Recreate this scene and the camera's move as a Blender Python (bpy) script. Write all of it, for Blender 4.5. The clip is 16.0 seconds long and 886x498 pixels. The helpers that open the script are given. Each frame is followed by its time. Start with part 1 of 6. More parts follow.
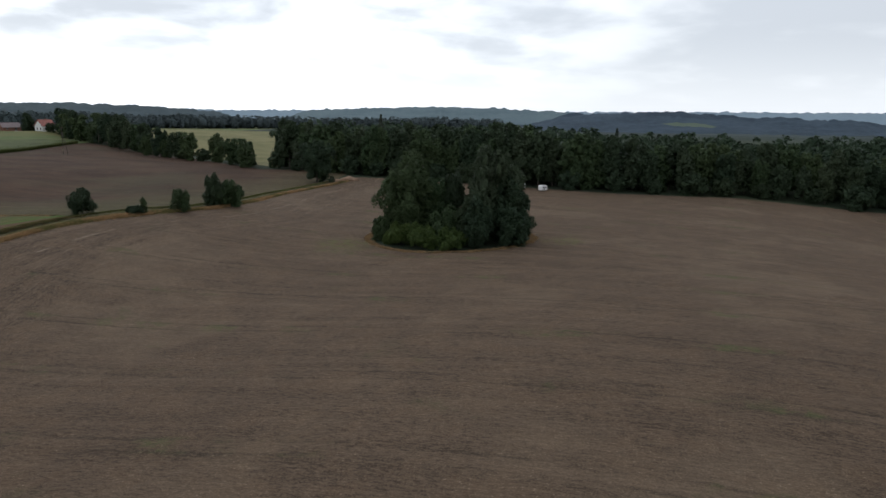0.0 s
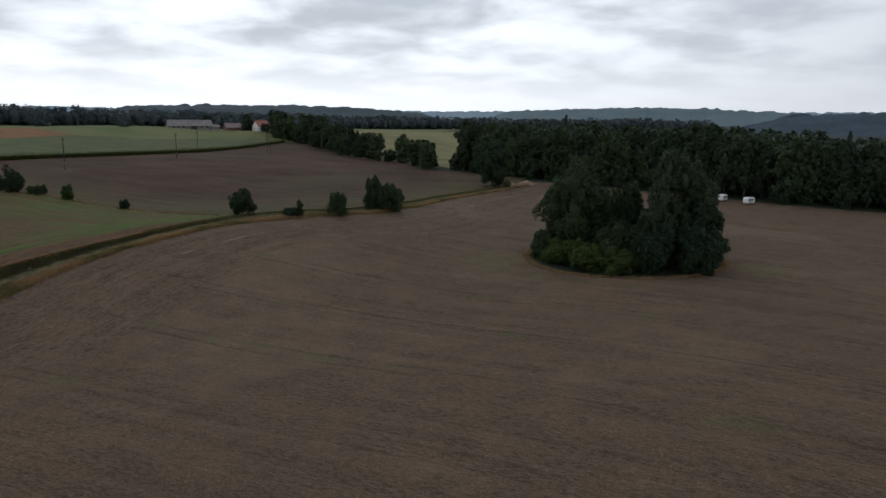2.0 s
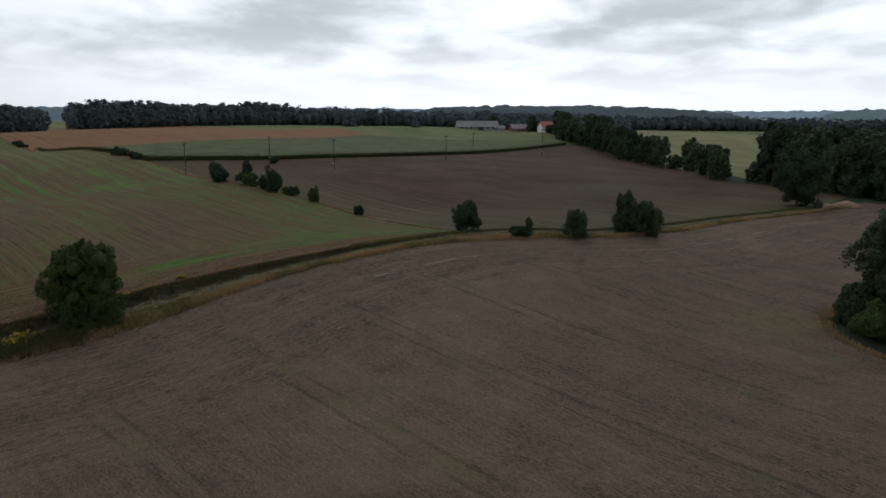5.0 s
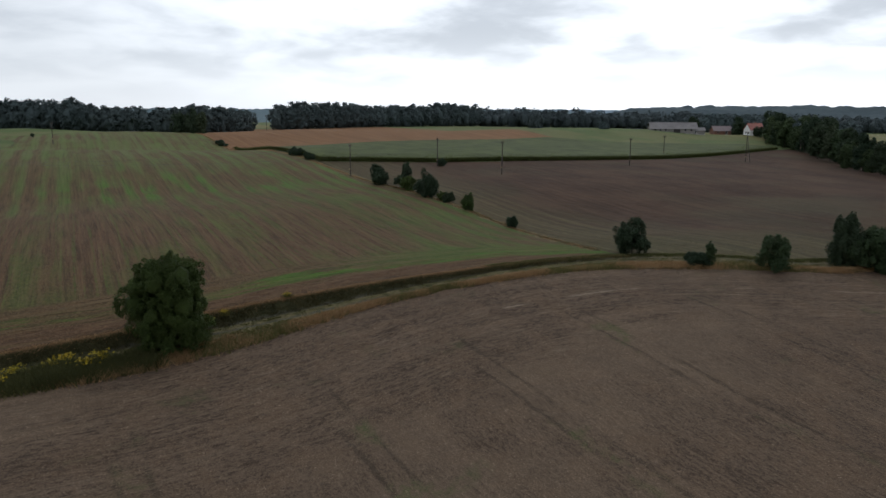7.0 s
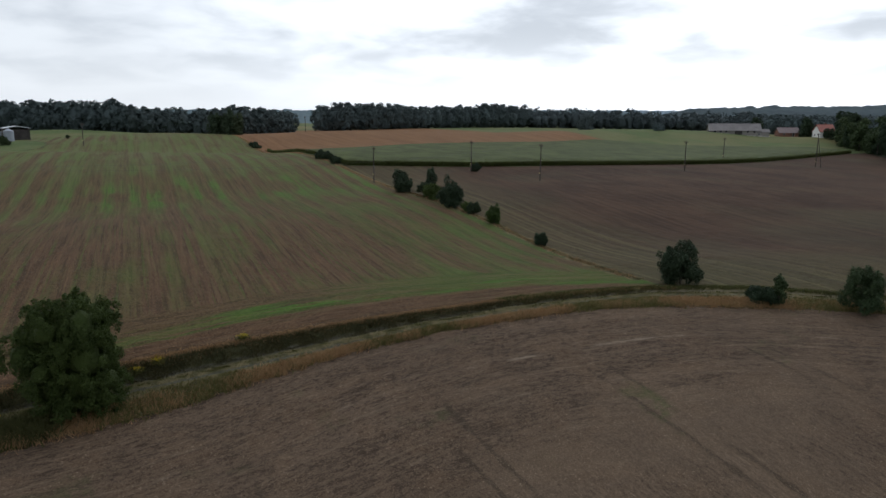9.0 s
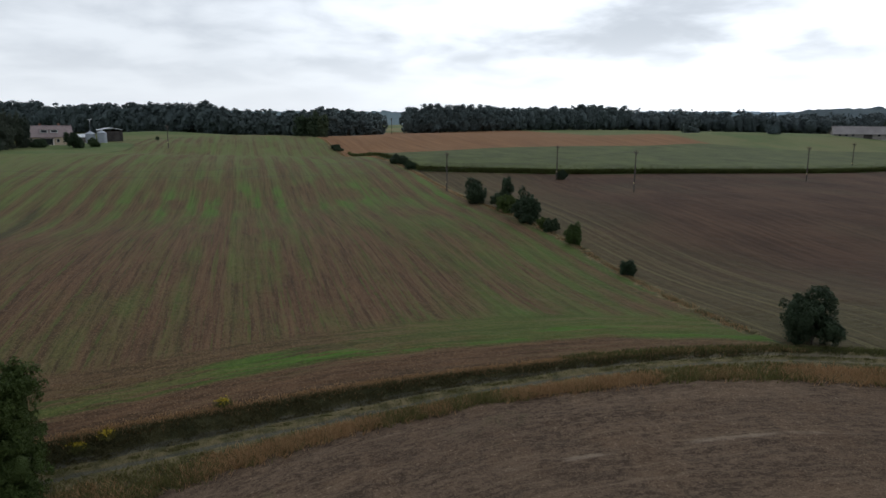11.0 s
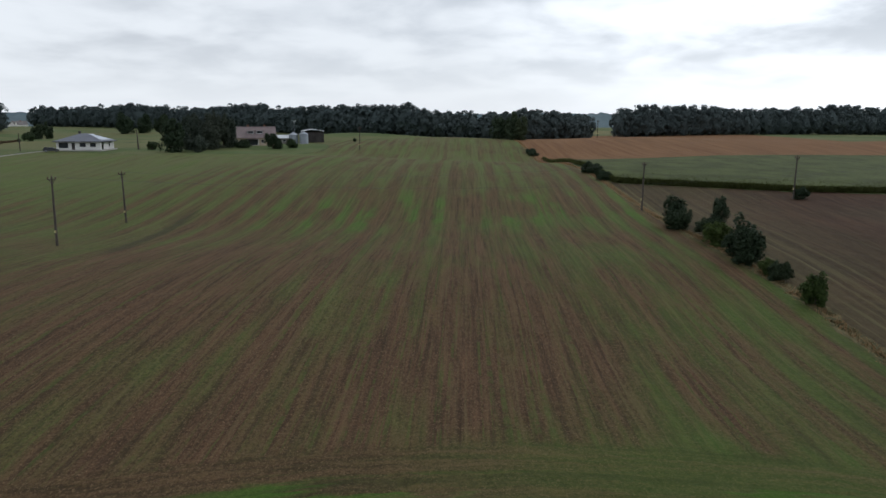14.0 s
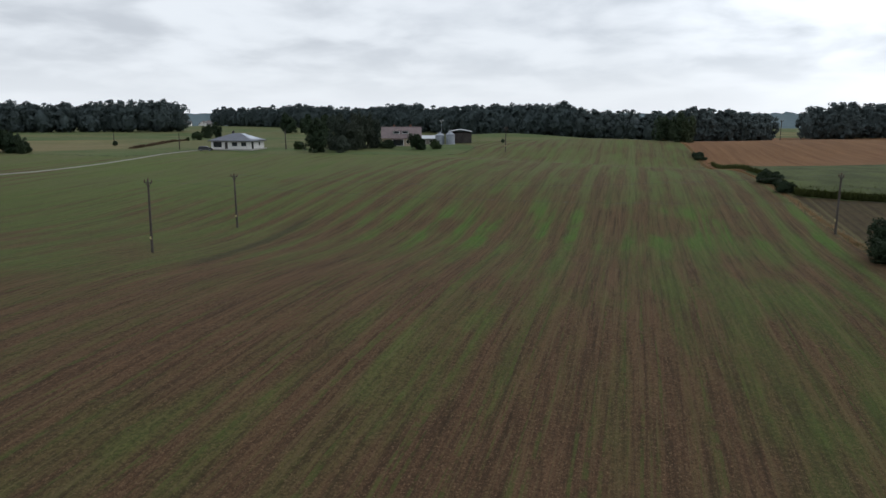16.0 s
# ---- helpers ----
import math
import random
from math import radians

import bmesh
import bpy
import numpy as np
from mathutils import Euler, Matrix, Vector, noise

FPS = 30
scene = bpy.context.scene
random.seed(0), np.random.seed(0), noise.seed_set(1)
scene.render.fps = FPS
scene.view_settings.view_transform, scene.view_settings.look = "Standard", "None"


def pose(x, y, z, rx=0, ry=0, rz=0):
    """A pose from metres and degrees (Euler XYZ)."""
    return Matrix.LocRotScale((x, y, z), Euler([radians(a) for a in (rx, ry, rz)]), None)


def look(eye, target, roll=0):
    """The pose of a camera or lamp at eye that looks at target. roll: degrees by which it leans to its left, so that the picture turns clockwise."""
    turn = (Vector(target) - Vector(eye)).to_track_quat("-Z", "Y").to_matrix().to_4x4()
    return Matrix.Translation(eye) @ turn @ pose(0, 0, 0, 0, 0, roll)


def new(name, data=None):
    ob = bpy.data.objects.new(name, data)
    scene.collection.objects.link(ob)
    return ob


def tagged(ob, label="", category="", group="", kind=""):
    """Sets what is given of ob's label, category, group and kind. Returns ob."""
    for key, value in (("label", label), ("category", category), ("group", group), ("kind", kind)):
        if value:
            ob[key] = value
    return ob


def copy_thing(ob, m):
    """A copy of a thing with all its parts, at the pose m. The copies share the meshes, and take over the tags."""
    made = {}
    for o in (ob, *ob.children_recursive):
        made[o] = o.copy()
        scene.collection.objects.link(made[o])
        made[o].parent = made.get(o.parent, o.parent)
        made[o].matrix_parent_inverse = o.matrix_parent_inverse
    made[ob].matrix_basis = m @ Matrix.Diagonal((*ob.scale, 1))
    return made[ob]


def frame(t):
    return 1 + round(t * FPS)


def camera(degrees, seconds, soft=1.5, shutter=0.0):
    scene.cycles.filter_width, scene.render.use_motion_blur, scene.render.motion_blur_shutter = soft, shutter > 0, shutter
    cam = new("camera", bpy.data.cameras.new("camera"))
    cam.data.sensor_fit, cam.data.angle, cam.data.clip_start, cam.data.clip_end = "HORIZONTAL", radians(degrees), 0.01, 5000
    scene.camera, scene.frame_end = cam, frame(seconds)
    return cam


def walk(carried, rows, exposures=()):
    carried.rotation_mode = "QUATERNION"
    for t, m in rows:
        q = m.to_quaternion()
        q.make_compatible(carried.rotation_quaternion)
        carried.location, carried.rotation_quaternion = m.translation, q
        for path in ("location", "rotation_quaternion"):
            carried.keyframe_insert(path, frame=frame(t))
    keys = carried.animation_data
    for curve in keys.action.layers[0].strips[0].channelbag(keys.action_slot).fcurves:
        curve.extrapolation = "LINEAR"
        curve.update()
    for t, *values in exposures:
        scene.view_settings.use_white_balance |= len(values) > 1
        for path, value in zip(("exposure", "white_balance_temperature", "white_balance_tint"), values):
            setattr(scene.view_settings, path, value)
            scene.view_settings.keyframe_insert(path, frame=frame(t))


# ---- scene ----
cam = camera(65.5, 16.0)
METRES, EYE, TILT, LEAN, TURN = 130.0, 24.3, 1.4, 4.5, 0.0
ROWS = [
    (0.0, 0.0, 0.0, 0.0, 1.13, -12.53, -5.09),
    (0.5, 0.011, 0.0288, -0.0002, 5.31, -12.88, -4.95),
    (1.0, 0.0202, 0.0588, -0.0006, 9.44, -13.22, -4.77),
    (1.5, 0.0273, 0.0893, -0.001, 13.51, -13.51, -4.59),
    (2.0, 0.032, 0.1207, -0.0018, 17.59, -13.8, -4.39),
    (2.5, 0.0349, 0.1515, -0.002, 21.68, -14.12, -4.14),
    (3.0, 0.0352, 0.183, -0.0024, 25.81, -14.38, -3.89),
    (3.5, 0.0334, 0.2142, -0.0029, 29.94, -14.64, -3.64),
    (4.0, 0.0292, 0.2455, -0.0034, 34.1, -14.9, -3.32),
    (6.5, -0.0241, 0.3915, -0.0122, 53.82, -15.67, -1.76),
    (7.0, -0.0402, 0.4178, -0.0148, 57.69, -15.75, -1.41),
    (7.5, -0.0573, 0.4436, -0.0171, 58.71, -15.74, -1.3),
    (8.0, -0.0765, 0.4681, -0.0197, 58.73, -15.72, -1.28),
    (8.5, -0.0969, 0.4911, -0.0219, 59.96, -15.74, -1.18),
    (9.0, -0.1183, 0.5138, -0.0239, 62.09, -15.76, -1.0),
    (11.5, -0.2366, 0.6119, -0.0342, 72.18, -15.72, -0.14),
    (12.0, -0.2631, 0.6291, -0.0372, 74.6, -15.69, 0.07),
    (12.5, -0.2904, 0.6453, -0.0402, 77.74, -15.62, 0.34),
    (13.0, -0.318, 0.6603, -0.0435, 81.06, -15.54, 0.6),
    (13.5, -0.3464, 0.6741, -0.0465, 84.39, -15.48, 0.88),
    (14.0, -0.3751, 0.6865, -0.0493, 87.74, -15.42, 1.11),
    (14.5, -0.4044, 0.6973, -0.0526, 91.07, -15.33, 1.37),
    (15.0, -0.4344, 0.7068, -0.0551, 94.42, -15.25, 1.62),
    (15.5, -0.4646, 0.7147, -0.0579, 97.76, -15.13, 1.9),
    (16.0, -0.4953, 0.7209, -0.0608, 101.1, -15.02, 2.2),
]
EXPOSURES = [(0.0, -0.1, 6280, 9), (0.8, -0.25, 6250, 9), (2.5, -0.58, 6200, 9), (3.5, -0.63, 6200, 9), (4.5, -0.57, 6200, 9), (7.0, -0.28, 6200, 9), (9.0, -0.24, 6200, 9), (12.5, -0.27, 6230, 9), (16.0, -0.26, 6260, 9)]
walk(cam, [(t, pose(0, 0, EYE, TILT, LEAN, TURN) @ pose(METRES * x, METRES * y, METRES * z, 90 + pitch, roll, yaw)) for t, x, y, z, yaw, pitch, roll in ROWS], EXPOSURES)

# ---------------------------------------------------------------- node helpers
class Tree:
    """Short-hand for building one node tree."""

    def __init__(self, tree):
        self.tree = tree

    def node(self, kind):
        return self.tree.nodes.new(kind)

    def put(self, socket, value):
        if isinstance(value, bpy.types.NodeSocket):
            self.tree.links.new(value, socket)
        elif isinstance(value, tuple) and len(value) == 3 and socket.type == "RGBA":
            socket.default_value = (*value, 1)
        else:
            socket.default_value = value

    def math(self, op, a, b=0.0, c=0.0, clamp=False):
        n = self.node("ShaderNodeMath")
        n.operation, n.use_clamp = op, clamp
        for s, v in zip(n.inputs, (a, b, c)):
            self.put(s, v)
        return n.outputs[0]

    def mix(self, f, a, b, blend="MIX"):
        n = self.node("ShaderNodeMix")
        n.data_type, n.blend_type = "RGBA", blend
        self.put(n.inputs[0], f), self.put(n.inputs[6], a), self.put(n.inputs[7], b)
        return n.outputs[2]

    def noise(self, vec, scale, detail=4.0, rough=0.55, distort=0.0):
        n = self.node("ShaderNodeTexNoise")
        self.put(n.inputs["Vector"], vec)
        n.inputs["Scale"].default_value, n.inputs["Detail"].default_value = scale, detail
        n.inputs["Roughness"].default_value, n.inputs["Distortion"].default_value = rough, distort
        return n.outputs[0]

    def ramp(self, f, lo, hi):
        """0 at lo, 1 at hi, smooth between."""
        n = self.node("ShaderNodeMapRange")
        n.interpolation_type = "SMOOTHSTEP"
        self.put(n.inputs[0], f)
        n.inputs[1].default_value, n.inputs[2].default_value = lo, hi
        return n.outputs[0]

    def scaled(self, vec, sx, sy, sz):
        n = self.node("ShaderNodeVectorMath")
        n.operation = "MULTIPLY"
        self.put(n.inputs[0], vec)
        n.inputs[1].default_value = (sx, sy, sz)
        return n.outputs[0]

    def xyz(self, x, y, z):
        n = self.node("ShaderNodeCombineXYZ")
        for s, v in zip(n.inputs, (x, y, z)):
            self.put(s, v)
        return n.outputs[0]

    def bump(self, height, strength, distance):
        n = self.node("ShaderNodeBump")
        n.inputs["Strength"].default_value, n.inputs["Distance"].default_value = strength, distance
        self.put(n.inputs["Height"], height)
        return n.outputs[0]


def material(name):
    m = bpy.data.materials.new(name)
    m.use_nodes = True
    t = Tree(m.node_tree)
    shader = m.node_tree.nodes["Principled BSDF"]
    where = t.node("ShaderNodeNewGeometry").outputs["Position"]
    return m, t, shader, where


def plain(name, colour, rough=0.7, metal=0.0, grain=3.0, depth=0.25, relief=0.0, bump=0.3):
    """A surface of one colour with grain and stains at two scales."""
    m, t, s, where = material(name)
    fine, wide = t.noise(where, grain * 6), t.noise(where, grain * 0.4)
    f = t.math("ADD", t.math("MULTIPLY", fine, 0.5), t.math("MULTIPLY", wide, 0.5))
    dark = tuple(c * (1 - depth * 1.6) for c in colour)
    light = tuple(min(1, c * (1 + depth)) for c in colour)
    t.put(s.inputs["Base Color"], t.mix(t.ramp(f, 0.3, 0.7), dark, light))
    s.inputs["Roughness"].default_value, s.inputs["Metallic"].default_value = rough, metal
    if relief:
        t.put(s.inputs["Normal"], t.bump(fine, bump, relief))
    return m


# ---------------------------------------------------------------- daylight: a broken overcast sky
SUN_AZ, SUN_EL = radians(-36), radians(40)
SUN_WAY = (math.sin(SUN_AZ) * math.cos(SUN_EL), math.cos(SUN_AZ) * math.cos(SUN_EL), math.sin(SUN_EL))
world = bpy.data.worlds.new("overcast_sky")
scene.world = world
world.use_nodes = True
w = Tree(world.node_tree)
background = world.node_tree.nodes["Background"]
sky = w.node("ShaderNodeTexSky")
sky.sky_type, sky.sun_disc, sky.sun_elevation, sky.sun_rotation = "NISHITA", False, SUN_EL, SUN_AZ
way = w.node("ShaderNodeTexCoord").outputs["Generated"]
split = w.node("ShaderNodeSeparateXYZ")
w.put(split.inputs[0], way)
rise = w.math("MAXIMUM", split.outputs[2], 0.0)
flat = w.math("DIVIDE", 1.0, w.math("ADD", rise, 0.20))
layer = w.xyz(w.math("MULTIPLY", split.outputs[0], flat), w.math("MULTIPLY", split.outputs[1], flat), 0.0)
billow = w.noise(layer, 2.3, 6.0, 0.5, 0.2)
broad = w.noise(layer, 0.95, 3.0, 0.5)
thick = w.math("ADD", w.math("MULTIPLY", billow, 0.5), w.math("MULTIPLY", broad, 0.5))
thick = w.math("ADD", thick, w.math("MULTIPLY", w.ramp(split.outputs[0], 0.05, 0.45), 0.10))
grey = w.math("MULTIPLY", w.ramp(thick, 0.40, 0.62), w.ramp(rise, -0.02, 0.12))
grey = w.math("MAXIMUM", grey, w.math("MULTIPLY", w.ramp(rise, 0.18, 0.55), 0.9))
toward = w.node("ShaderNodeVectorMath")
toward.operation = "DOT_PRODUCT"
w.put(toward.inputs[0], way)
toward.inputs[1].default_value = SUN_WAY
bright = w.mix(w.ramp(toward.outputs["Value"], 0.5, 0.82), (1.06, 1.09, 1.13), (1.56, 1.60, 1.66))
dull = w.mix(w.ramp(toward.outputs["Value"], 0.1, 0.72), (0.73, 0.76, 0.81), (0.78, 0.82, 0.88))
clouds = w.mix(grey, bright, dull)
blue = w.mix(1.0, sky.outputs[0], (0.1, 0.1, 0.1), "MULTIPLY")
w.put(background.inputs[0], w.mix(0.93, blue, clouds))
background.inputs[1].default_value = 1.0

sun_data = bpy.data.lights.new("sun", "SUN")
sun_data.energy, sun_data.angle, sun_data.color = 0.42, radians(25), (1.0, 0.96, 0.9)
sun = new("sun", sun_data)
sun.matrix_world = look(Vector(SUN_WAY) * 800, (0, 0, 0))

# ---------------------------------------------------------------- the lie of the land
HILLS = [
    (-494, -35, 418, 581, 14.03), (128, 39, 220, 277, -7.72), (-456, 12, 165, 228, -6.2), (34, 27, 78, 68, 5.39),
    (-283, 128, 35, 37, -3.72), (-160, 55, 32, 84, -3.9), (-107, 350, 145, 154, -5.67), (-41, 73, 48, 89, -5.71),
    (-299, 342, 32, 108, 4.67), (-91, 143, 32, 57, -2.93), (-64, 125, 32, 47, 4.3), (-459, -12, 57, 101, 1.88),
    (-600, 188, 32, 128, -1.69), (135, 143, 44, 56, -4.1), (-82, 4, 32, 34, -3.0), (-421, 165, 34, 57, -1.85),
    (-209, 7, 32, 37, -2.06), (-250, 432, 20, 30, 3.0),
]

RISES = [(-385, 60, 27, 34, 3.2), (-276, 80, 17, 42, -1.7), (-243, 92, 12, 40, 0.45), (-332, 102, 42, 34, 2.4), (-338, 190, 52, 42, 2.2), (-252, 100, 24, 42, -0.8)]


def sstep(a, b, v):
    s = np.clip((v - a) / (b - a), 0, 1)
    return s * s * (3 - 2 * s)


def edge_line(y):
    """x of the stubble field's western edge."""
    return np.interp(y, [0, 52, 59, 68, 73, 79, 86, 95, 103, 111, 117, 123, 129, 142, 160, 180, 205, 222], [-64.0, -65.0, -64.6, -65.2, -66.0, -67.5, -68.8, -69.2, -68.0, -66.3, -63.8, -60.3, -56.8, -49.8, -46.5, -44.5, -37.5, -33.5])


def lane_line(y):
    """x of the middle of the farm track beside it."""
    return np.interp(y, [0, 60, 70, 85, 95, 104, 112, 120, 130, 142, 160, 180, 205, 222], [-68.6, -69.6, -70.6, -71.5, -71.7, -71.0, -69.6, -67.4, -62.4, -53.6, -49.4, -47.0, -40.5, -36.5])


def bank_width(y):
    """How far the grassy bank reaches beside the track."""
    return np.interp(y, [85, 97], [0.75, 0.35])


def land(x, y):
    """Height of the ground."""
    x, y = np.asarray(x, float), np.asarray(y, float)
    z = np.full(np.broadcast(x, y).shape, 5.0)
    for cx, cy, sx, sy, up in HILLS + RISES:
        z = z + up * np.exp(-((x - cx) / sx) ** 2 - ((y - cy) / sy) ** 2)
    off = x - lane_line(y)
    bank = np.interp(y, [-10, 25, 50, 62, 78, 90, 97, 104, 116, 122], [0.0, 0.25, 0.3, 0.45, 0.6, 0.52, 0.35, 0.25, 0.1, 0.0])
    top = 1.0 + bank_width(y)
    rise = np.clip((-1.0 - off) / bank_width(y), 0, 1)
    rise = rise * rise * (3 - 2 * rise)
    z = z + bank * rise * np.exp(-(np.clip(-top - off, 0, None) / 14) ** 2)
    z = z + rise * np.exp(-((x + 93) / 22) ** 2 - ((y - 62) / 22) ** 2)
    here = sstep(-20, 0, y) * (1 - sstep(205, 222, y))
    ruts = np.exp(-((np.abs(off) - 0.75) / 0.35) ** 2)
    z = z - here * (0.12 * ruts + 0.10 * (1 - sstep(0.9, 1.2, np.abs(off))))
    return z


def ground_z(x, y):
    return float(land(x, y))


# where the fields lie
def corn_x(y):
    return np.interp(y, [128, 135, 150, 166, 197, 220, 249, 267, 287, 312, 342, 376], [-194, -190.5, -185.5, -180.5, -178.5, -178, -179, -181, -185, -191, -198.5, -206])


def orange_x(y):
    return np.interp(y, [130, 145, 160, 176, 191, 243, 267, 300], [-234, -238, -243, -248, -250, -255, -261, -268])


def hedge_y(x):
    return np.interp(x, [-345, -300, -200, -128, -112, -97, -76], [131, 131, 129.5, 128.6, 128.4, 126.6, 122.5])


def wood_y(x):
    return np.interp(x, [-74, -70, -55, -38, -30, 21, 49, 66, 83, 97, 110, 125, 170, 260], [285, 266, 254, 244, 238, 216, 206, 205, 206, 199, 193, 190, 172, 130])


def part(name, data, mat, parent=None, label=""):
    """Links a bmesh or a mesh as one object."""
    if isinstance(data, bmesh.types.BMesh):
        mesh = bpy.data.meshes.new(name)
        data.to_mesh(mesh)
        data.free()
    else:
        mesh = data
    if mat is not None and not mesh.materials:
        mesh.materials.append(mat)
    ob = new(name, mesh)
    ob.parent = parent
    return tagged(ob, label)


def smooth(mesh):
    mesh.polygons.foreach_set("use_smooth", np.ones(len(mesh.polygons), bool))


def quads_mesh(name, verts, sides=4):
    """A mesh of loose pieces, verts in runs of `sides`."""
    mesh = bpy.data.meshes.new(name)
    n = len(verts)
    mesh.vertices.add(n)
    mesh.vertices.foreach_set("co", np.ascontiguousarray(verts, np.float32).ravel())
    mesh.loops.add(n)
    mesh.loops.foreach_set("vertex_index", np.arange(n, dtype=np.int32))
    mesh.polygons.add(n // sides)
    mesh.polygons.foreach_set("loop_start", np.arange(0, n, sides, dtype=np.int32))
    mesh.update(calc_edges=True)
    return mesh


def ball_shape(cuts):
    body = bmesh.new()
    bmesh.ops.create_icosphere(body, subdivisions=cuts, radius=1)
    body.verts.ensure_lookup_table()
    out = np.array([v.co[:] for v in body.verts]), np.array([[v.index for v in f.verts] for f in body.faces])
    body.free()
    return out


BALL, FINE_BALL = ball_shape(1), ball_shape(2)


def puffs(rng, ball, centres, radii, depth):
    """Corners of many uneven rounded clumps."""
    lump = 1 + depth * (rng.random((len(centres), len(ball[0]), 1)) - 0.6)
    return centres[:, None] + ball[0][None] * lump * radii[:, None]


def leafy_mesh(name, leaves, clumps):
    """One mesh of loose three-cornered leaves and smooth rounded clumps; clumps: pairs of corner arrays and ball shapes."""
    verts, loops, starts, soft = [leaves], [np.arange(len(leaves))], [np.arange(len(leaves) // 3) * 3], [np.zeros(len(leaves) // 3, bool)]
    at, run = len(leaves), len(leaves)
    for corners, ball in clumps:
        m, v = corners.shape[:2]
        verts.append(corners.reshape(-1, 3))
        face = (ball[1][None] + np.arange(m)[:, None, None] * v + at).ravel()
        loops.append(face)
        starts.append(run + np.arange(len(face) // 3) * 3)
        soft.append(np.ones(len(face) // 3, bool))
        at, run = at + m * v, run + len(face)
    mesh = bpy.data.meshes.new(name)
    mesh.vertices.add(at)
    mesh.vertices.foreach_set("co", np.concatenate(verts).astype(np.float32).ravel())
    mesh.loops.add(run)
    mesh.loops.foreach_set("vertex_index", np.concatenate(loops).astype(np.int32))
    starts, soft = np.concatenate(starts), np.concatenate(soft)
    mesh.polygons.add(len(starts))
    mesh.polygons.foreach_set("loop_start", starts.astype(np.int32))
    mesh.polygons.foreach_set("use_smooth", soft)
    mesh.update(calc_edges=True)
    return mesh


# ---------------------------------------------------------------- ground material
def ground_material():
    m, t, s, where = material("farmland")
    sep = t.node("ShaderNodeSeparateXYZ")
    t.put(sep.inputs[0], where)
    x, y = sep.outputs[0], sep.outputs[1]
    masks = []
    for name in ("fields_a", "fields_b", "fields_c"):
        a = t.node("ShaderNodeAttribute")
        a.attribute_name = name
        c = t.node("ShaderNodeSeparateColor")
        t.put(c.inputs[0], a.outputs["Color"])
        masks += [*c.outputs[:3], a.outputs["Alpha"]]
    stubble, green, dark, meadow, orange, lane, verge, pale, inward, aside_lane = masks[:10]
    wobble = t.math("MULTIPLY", t.math("SUBTRACT", t.noise(where, 0.7, 5), 0.5), 0.9)

    def mask(v):
        return t.ramp(t.math("ADD", v, wobble), 0.38, 0.62)

    grain = t.noise(where, 3.4, 6, 0.8)
    clod = t.noise(where, 0.8, 5, 0.7)
    patch = t.noise(where, 0.055, 4, 0.6)
    big = t.noise(where, 0.018, 3, 0.5)

    # stubble: worked along lines that bend round the copse
    bend = t.math("MAXIMUM", t.math("ADD", x, 50.0), 0.0)
    run = t.math("ADD", y, t.math("MULTIPLY", t.math("MULTIPLY", bend, bend), 0.0033))
    rows = t.xyz(t.math("MULTIPLY", x, 0.05), run, 0.0)
    streak = t.noise(rows, 0.55, 5, 0.7)
    fine = t.noise(t.xyz(t.math("MULTIPLY", x, 0.12), run, 0.0), 2.4, 4, 0.7)
    head = t.noise(t.xyz(inward, t.math("MULTIPLY", y, 0.05), 0.0), 0.6, 5, 0.7)
    scratch = t.noise(t.xyz(inward, t.math("MULTIPLY", y, 0.06), 3.0), 1.7, 4, 0.75)
    near_edge = t.ramp(t.math("ADD", inward, t.math("MULTIPLY", t.math("SUBTRACT", patch, 0.5), 12.0)), 27.0, 15.0)
    streak = t.math("ADD", t.math("MULTIPLY", streak, t.math("SUBTRACT", 1.0, near_edge)), t.math("MULTIPLY", head, near_edge))
    fine = t.math("ADD", t.math("MULTIPLY", fine, t.math("SUBTRACT", 1.0, near_edge)), t.math("MULTIPLY", scratch, near_edge))
    mottle = t.noise(where, 0.28, 4, 0.65)
    inner = t.math("SUBTRACT", 1.0, near_edge)
    straw_in = t.noise(t.xyz(t.math("MULTIPLY", x, 0.40), run, 0.0), 3.8, 4, 0.68)
    straw_edge = t.noise(t.xyz(inward, t.math("MULTIPLY", y, 0.40), 2.0), 3.8, 4, 0.68)
    straw = t.math("ADD", t.math("MULTIPLY", straw_in, inner), t.math("MULTIPLY", straw_edge, near_edge))
    crumb = t.noise(where, 6.5, 3, 0.7)
    mixed = t.math("ADD", t.math("MULTIPLY", straw, 0.46), t.math("ADD", t.math("MULTIPLY", crumb, 0.30), t.math("MULTIPLY", streak, 0.24)))
    st = t.mix(t.ramp(mixed, 0.385, 0.62), (0.044, 0.029, 0.019), (0.147, 0.102, 0.068))
    st = t.mix(t.math("MULTIPLY", t.ramp(mottle, 0.44, 0.62), 0.26), st, (0.150, 0.093, 0.053))
    st = t.mix(t.math("MULTIPLY", t.ramp(patch, 0.47, 0.66), 0.28), st, (0.062, 0.041, 0.028))
    st = t.mix(t.math("MULTIPLY", t.ramp(t.noise(where, 0.035, 3, 0.6), 0.50, 0.64), 0.30), st, (0.190, 0.138, 0.092))
    gash_in = t.noise(t.xyz(t.math("MULTIPLY", x, 0.10), run, 0.0), 2.9, 3, 0.6)
    gash_edge = t.noise(t.xyz(inward, t.math("MULTIPLY", y, 0.10), 6.0), 2.9, 3, 0.6)
    gash = t.math("ADD", t.math("MULTIPLY", gash_in, inner), t.math("MULTIPLY", gash_edge, near_edge))
    st = t.mix(t.math("MULTIPLY", t.ramp(gash, 0.585, 0.66), 0.22), st, (0.036, 0.025, 0.017))
